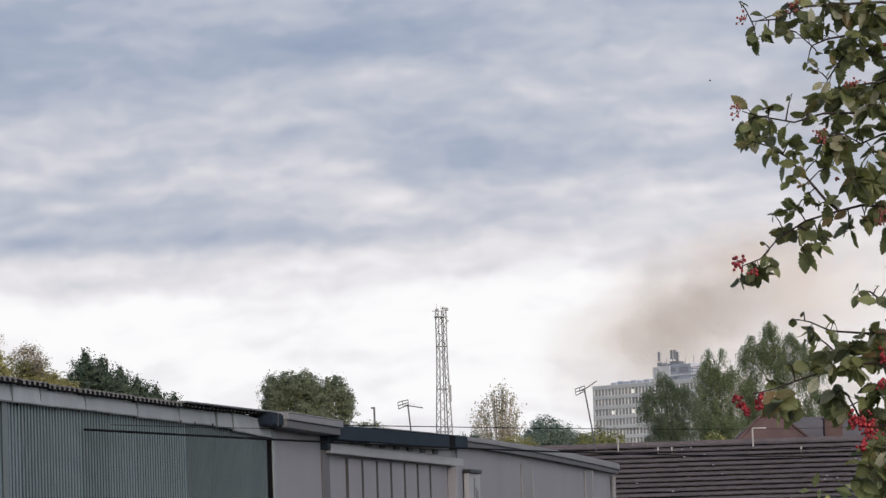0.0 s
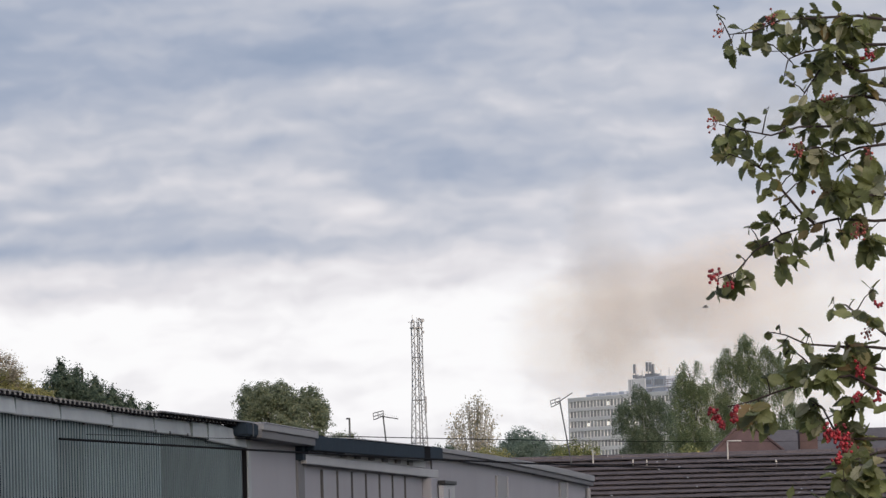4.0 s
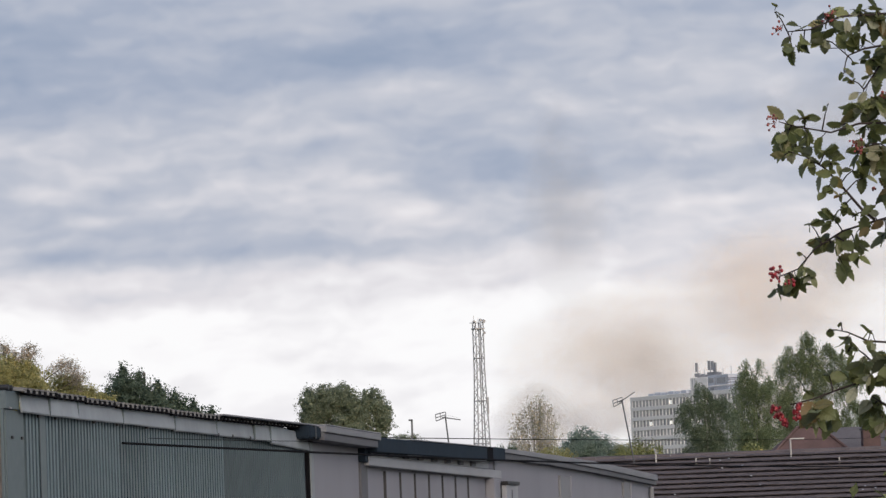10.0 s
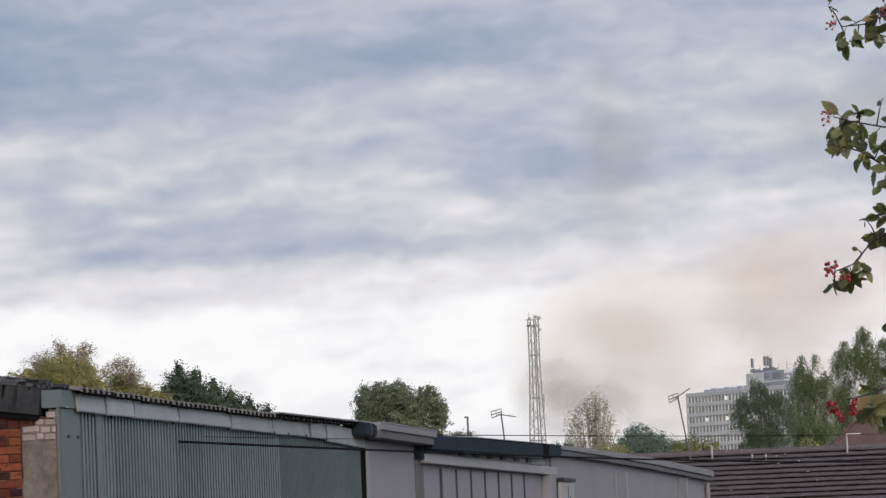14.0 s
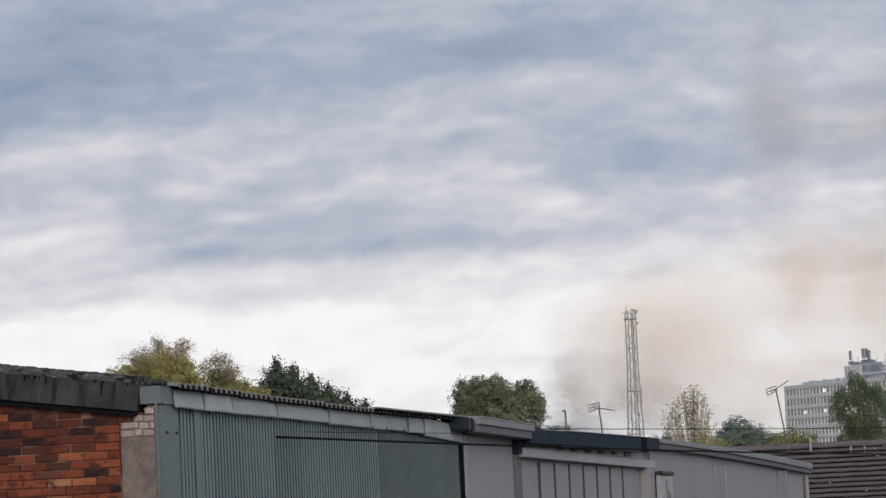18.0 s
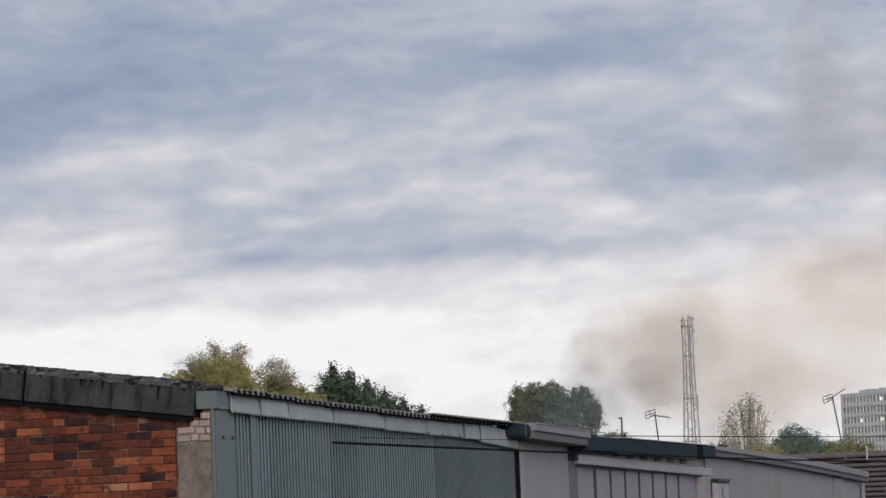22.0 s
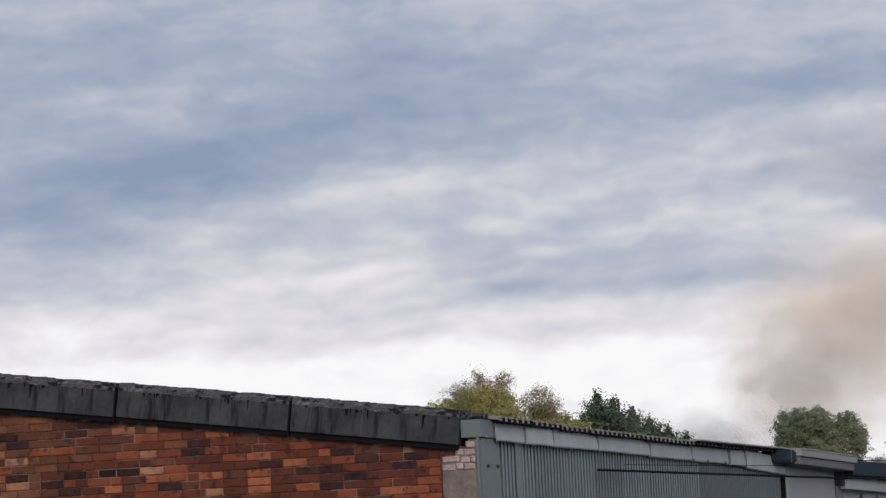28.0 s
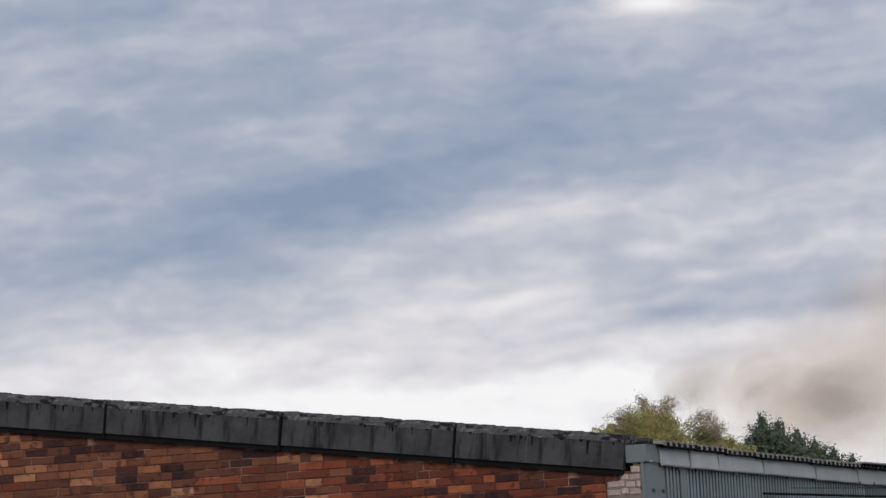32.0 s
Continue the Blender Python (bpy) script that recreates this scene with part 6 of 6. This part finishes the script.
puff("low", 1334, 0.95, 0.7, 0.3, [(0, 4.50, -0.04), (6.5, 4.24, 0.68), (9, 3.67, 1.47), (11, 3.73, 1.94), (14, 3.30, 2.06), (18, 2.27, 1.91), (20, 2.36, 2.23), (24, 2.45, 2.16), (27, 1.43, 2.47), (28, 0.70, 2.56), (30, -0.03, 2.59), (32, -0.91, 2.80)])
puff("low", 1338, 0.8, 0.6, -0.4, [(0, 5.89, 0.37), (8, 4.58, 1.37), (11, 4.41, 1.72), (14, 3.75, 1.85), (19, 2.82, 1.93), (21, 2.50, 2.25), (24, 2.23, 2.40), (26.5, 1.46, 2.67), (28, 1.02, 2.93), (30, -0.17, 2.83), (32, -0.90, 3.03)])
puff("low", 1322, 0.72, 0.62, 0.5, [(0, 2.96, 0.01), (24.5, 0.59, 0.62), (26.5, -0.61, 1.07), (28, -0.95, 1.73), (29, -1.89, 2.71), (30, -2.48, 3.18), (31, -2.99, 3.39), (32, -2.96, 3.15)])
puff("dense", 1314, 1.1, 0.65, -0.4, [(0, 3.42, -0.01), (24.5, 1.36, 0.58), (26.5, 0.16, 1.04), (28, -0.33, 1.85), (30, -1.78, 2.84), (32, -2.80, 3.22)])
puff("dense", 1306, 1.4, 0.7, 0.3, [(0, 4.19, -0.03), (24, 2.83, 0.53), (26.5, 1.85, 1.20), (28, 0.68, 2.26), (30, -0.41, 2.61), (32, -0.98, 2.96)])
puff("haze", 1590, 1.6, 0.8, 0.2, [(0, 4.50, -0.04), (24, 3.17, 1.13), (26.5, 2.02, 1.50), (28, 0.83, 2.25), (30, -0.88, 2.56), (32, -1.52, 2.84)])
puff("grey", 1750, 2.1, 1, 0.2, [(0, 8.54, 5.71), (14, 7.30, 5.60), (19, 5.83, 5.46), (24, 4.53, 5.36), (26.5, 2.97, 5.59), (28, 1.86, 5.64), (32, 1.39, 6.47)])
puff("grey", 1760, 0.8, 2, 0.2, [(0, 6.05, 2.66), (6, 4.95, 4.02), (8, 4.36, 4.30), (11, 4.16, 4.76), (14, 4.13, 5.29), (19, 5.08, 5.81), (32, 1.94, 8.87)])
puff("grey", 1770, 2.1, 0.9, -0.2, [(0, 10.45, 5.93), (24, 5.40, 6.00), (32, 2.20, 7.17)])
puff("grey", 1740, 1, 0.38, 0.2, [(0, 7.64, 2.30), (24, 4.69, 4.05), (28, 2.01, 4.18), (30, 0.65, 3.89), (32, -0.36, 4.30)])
# near sheets added to tint the round tree with smoke haze
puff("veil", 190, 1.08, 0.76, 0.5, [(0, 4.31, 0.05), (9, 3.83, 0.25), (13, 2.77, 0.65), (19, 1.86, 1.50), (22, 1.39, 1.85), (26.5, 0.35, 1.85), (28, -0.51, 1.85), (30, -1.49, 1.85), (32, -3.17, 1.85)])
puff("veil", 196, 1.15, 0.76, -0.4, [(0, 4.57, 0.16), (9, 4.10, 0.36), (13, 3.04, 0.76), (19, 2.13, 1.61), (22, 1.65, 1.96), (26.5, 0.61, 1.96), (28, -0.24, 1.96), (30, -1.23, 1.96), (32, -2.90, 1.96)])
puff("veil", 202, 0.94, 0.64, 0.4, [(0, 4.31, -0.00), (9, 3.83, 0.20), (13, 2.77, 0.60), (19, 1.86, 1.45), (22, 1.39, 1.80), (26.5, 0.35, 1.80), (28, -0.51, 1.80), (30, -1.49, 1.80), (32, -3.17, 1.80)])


# ---- birds ----
M_BIRD = surface("grey_feather", (0.26, 0.25, 0.25), 0.8, vary=0.3, coarse=8, fine=40, bump=0)


def bird(label):
    ob = thing("bird", pose(0, 0, 0), label, "bird")
    bm = bmesh.new()
    bmesh.ops.create_uvsphere(bm, u_segments=10, v_segments=6, radius=0.04, matrix=Matrix.Diagonal((3.2, 0.9, 0.75, 1)))
    part("body", bm, M_BIRD, ob)
    for s in (-1, 1):
        w = bmesh.new()
        v = [w.verts.new(c) for c in ((-0.05, s * 0.03, 0.01), (0.06, s * 0.03, 0.01), (0.02, s * 0.2, 0.06), (-0.06, s * 0.22, 0.05), (-0.03, s * 0.34, 0.02))]
        w.faces.new((v[0], v[1], v[2], v[3]))
        w.faces.new((v[3], v[2], v[4]))
        part("wing", w, M_BIRD, ob)
    tl = bmesh.new()
    v = [tl.verts.new(c) for c in ((-0.08, -0.015, 0), (-0.08, 0.015, 0), (-0.18, 0.03, 0), (-0.18, -0.03, 0))]
    tl.faces.new(v)
    part("tail", tl, M_BIRD, ob)
    return ob


BIRDS = [bird("small dark bird in flight") for _ in range(4)]


# ---- bricks and roof tiles, one by one ----
def lay_bricks():
    def brick_mesh(w, mt):
        bm = bmesh.new()
        h, d, c = 0.065, 0.05, 0.004
        back = [bm.verts.new(p) for p in ((0, d, 0), (w, d, 0), (w, d, h), (0, d, h))]
        mid = [bm.verts.new(p) for p in ((0, c, 0), (w, c, 0), (w, c, h), (0, c, h))]
        fr = [bm.verts.new(p) for p in ((c, 0, c), (w - c, 0, c), (w - c, 0, h - c), (c, 0, h - c))]
        bm.faces.new(fr)
        for j in range(4):
            k = (j + 1) % 4
            bm.faces.new((mid[j], mid[k], fr[k], fr[j]))
            bm.faces.new((back[j], back[k], mid[k], mid[j]))
        me = mesh_of(bm, "brick")
        me.materials.append(mt)
        return me

    meshes = {(w, brown): brick_mesh(w, M_BROWN_BRICK if brown else M_BRICK) for w in (0.215, 0.1025, 0.16) for brown in (False, True)}
    rng = random.Random(21)
    rest, single = {False: ([], []), True: ([], [])}, 0
    for course in range(62):
        z = 0.01 + course * 0.0745
        x = -0.345 if z < 2.92 else -0.345 + 1.6 * (z - 2.92)
        x -= 0.1125 * (course % 2)
        if course % 2:
            row = [(x, 0.1025)]
        else:
            row = []
        while x > -9.9:
            w = 0.215
            q = rng.random()
            if q < 0.10:
                w = 0.1025
            elif q < 0.15:
                w = 0.16
            x -= w + 0.0105
            row.append((x, w))
        for bx, w in row:
            if z + 0.04 > coping_foot(bx + w):
                continue
            y = -0.002 - rng.uniform(0, 0.005)
            brown = rng.random() < min(0.95, max(0.12, (-bx - 2.6) / 2.2))  # a browner batch towards the ridge
            me = meshes[w, brown]
            seen = (bx > -6.4 and z > 2.95 - 0.0 + 0.11 * (-bx)) or (bx > -2.1 and z > 2.2)
            if seen and single < 300 and bx > -4.3:
                part("brick", me, None, gable_wall, at=pose(bx, y, z, 0, rng.uniform(-0.35, 0.35), rng.uniform(-0.4, 0.4)))
                single += 1
            else:
                rest_v, rest_f = rest[brown]
                n0 = len(rest_v)
                rest_v += [(v.co.x + bx, v.co.y + y, v.co.z + z) for v in me.vertices]
                rest_f += [tuple(i + n0 for i in p.vertices) for p in me.polygons]
    for brown, (rest_v, rest_f) in rest.items():
        me = bpy.data.meshes.new("brickwork")
        me.from_pydata(rest_v, [], rest_f)
        me.update()
        tagged(part("brickwork", me, M_BROWN_BRICK if brown else M_BRICK, gable_wall), kind="stuff")


lay_bricks()


def lay_tiles():
    """Interlocking tiles, each row's tail standing proud of the next."""
    bm = bmesh.new()
    tw = 0.30
    v = [(0, 0, 0.0), (tw - 0.006, 0, 0.0), (tw - 0.006, GAUGE + 0.05, -0.01), (0, GAUGE + 0.05, -0.01)]
    lo = [bm.verts.new((p[0], p[1], p[2] + h)) for p, h in zip(v, (0.070, 0.070, -0.01, -0.01))]
    hi = [bm.verts.new((p[0], p[1], p[2] + h)) for p, h in zip(v, (0.096, 0.096, 0.014, 0.014))]
    bm.faces.new(hi)
    for j in range(4):
        bm.faces.new((lo[j], lo[(j + 1) % 4], hi[(j + 1) % 4], hi[j]))
    proto = mesh_of(bm, "tile")
    proto.materials.append(M_TILE_P)
    rng = random.Random(4)
    rest_v, rest_f, single = [], [], 0
    cosp, sinp = math.cos(PITCH), math.sin(PITCH)
    n_cols = int((ROOF_R - ROOF_L) / tw)
    for r in range(ROWS_N):
        d = (r + 1) * GAUGE
        for c in range(n_cols):
            x = ROOF_L + (c + 0.5 * (r % 2)) * tw
            m = Matrix.Translation((x, -d * cosp, RIDGE_Z - d * sinp + rng.uniform(-0.006, 0.006))) @ Matrix.Rotation(PITCH, 4, "X") @ Matrix.Rotation(rng.uniform(-0.01, 0.01), 4, "Z")
            if r < 10 and single < 300 and -2.0 < x < 6.8:
                part("tile", proto, None, bungalow_front, at=m)
                single += 1
            else:
                n0 = len(rest_v)
                rest_v += [tuple(m @ q.co) for q in proto.vertices]
                rest_f += [tuple(i + n0 for i in p.vertices) for p in proto.polygons]
    me = bpy.data.meshes.new("tiling")
    me.from_pydata(rest_v, [], rest_f)
    me.update()
    tagged(part("tiling", me, M_TILE, bungalow_front), kind="stuff")
    for _ in range(16):  # lichen and droppings
        d, x = rng.uniform(0.4, 3.6), rng.uniform(-1, 10)
        b = bevelled(-0.03, 0.03, -0.03, 0.03, 0, 0.02, 0.008)
        part("lichen_spot", b, M_WHITE_TRIM, bungalow_front, at=Matrix.Translation((x, -d * cosp, RIDGE_Z - d * sinp + 0.085)) @ Matrix.Rotation(PITCH, 4, "X"))


lay_tiles()


# ---- what moves: the cloud, the smoke and a few birds ----
def motions():
    walk(backdrop, [(0, pose(0, 0, EYE)), (32, pose(0, 0, EYE, 0, 0, 0.45))])
    for ob, rows in PUFFS:
        walk(ob, rows)
    walk(BIRDS[0], [(0, pose(-9.4, 150, 11.1)), (0.5, pose(-5.88, 150, 11.05, 4)), (1.0, pose(-2.42, 150, 10.89, -8)), (2.0, pose(4.01, 150, 11.16, 6)), (3.0, pose(10.96, 150, 10.71, -5)), (5, pose(25.0, 150, 10.0)), (32, pose(220, 150, 12))])
    walk(BIRDS[1], [(0, pose(36.5, 150, 12.5, 0, 0, 180)), (1.0, pose(23.3, 150, 12.0, 0, 0, 180)), (2.0, pose(9.97, 150, 11.35, 0, 0, 180)), (2.5, pose(3.24, 150, 11.09, 5, 0, 180)), (3.0, pose(-3.12, 150, 10.95, -5, 0, 180)), (4, pose(-16, 150, 10.5, 0, 0, 180)), (32, pose(-230, 150, 12, 0, 0, 180))])
    walk(BIRDS[2], [(0, pose(-28.44, 150, 8.89, 0, 0, 0)), (28.4, pose(-26.44, 150, 9.49, 0, 0, 0)), (28.6, pose(-25.44, 150, 10.09, 0, 0, 0)), (28.8, pose(-11.19, 150, 12.30, 6, 0, 0)), (29, pose(2.89, 150, 14.23, -4, 0, 0)), (29.2, pose(16.99, 150, 15.91, 0, 0, 0)), (32, pose(190, 150, 40))])
    walk(BIRDS[3], [(0, pose(35.16, 300, 34.17)), (1, pose(42.0, 300, 35.95)), (3, pose(68.0, 300, 37.35)), (32, pose(320, 300, 38))])


motions()
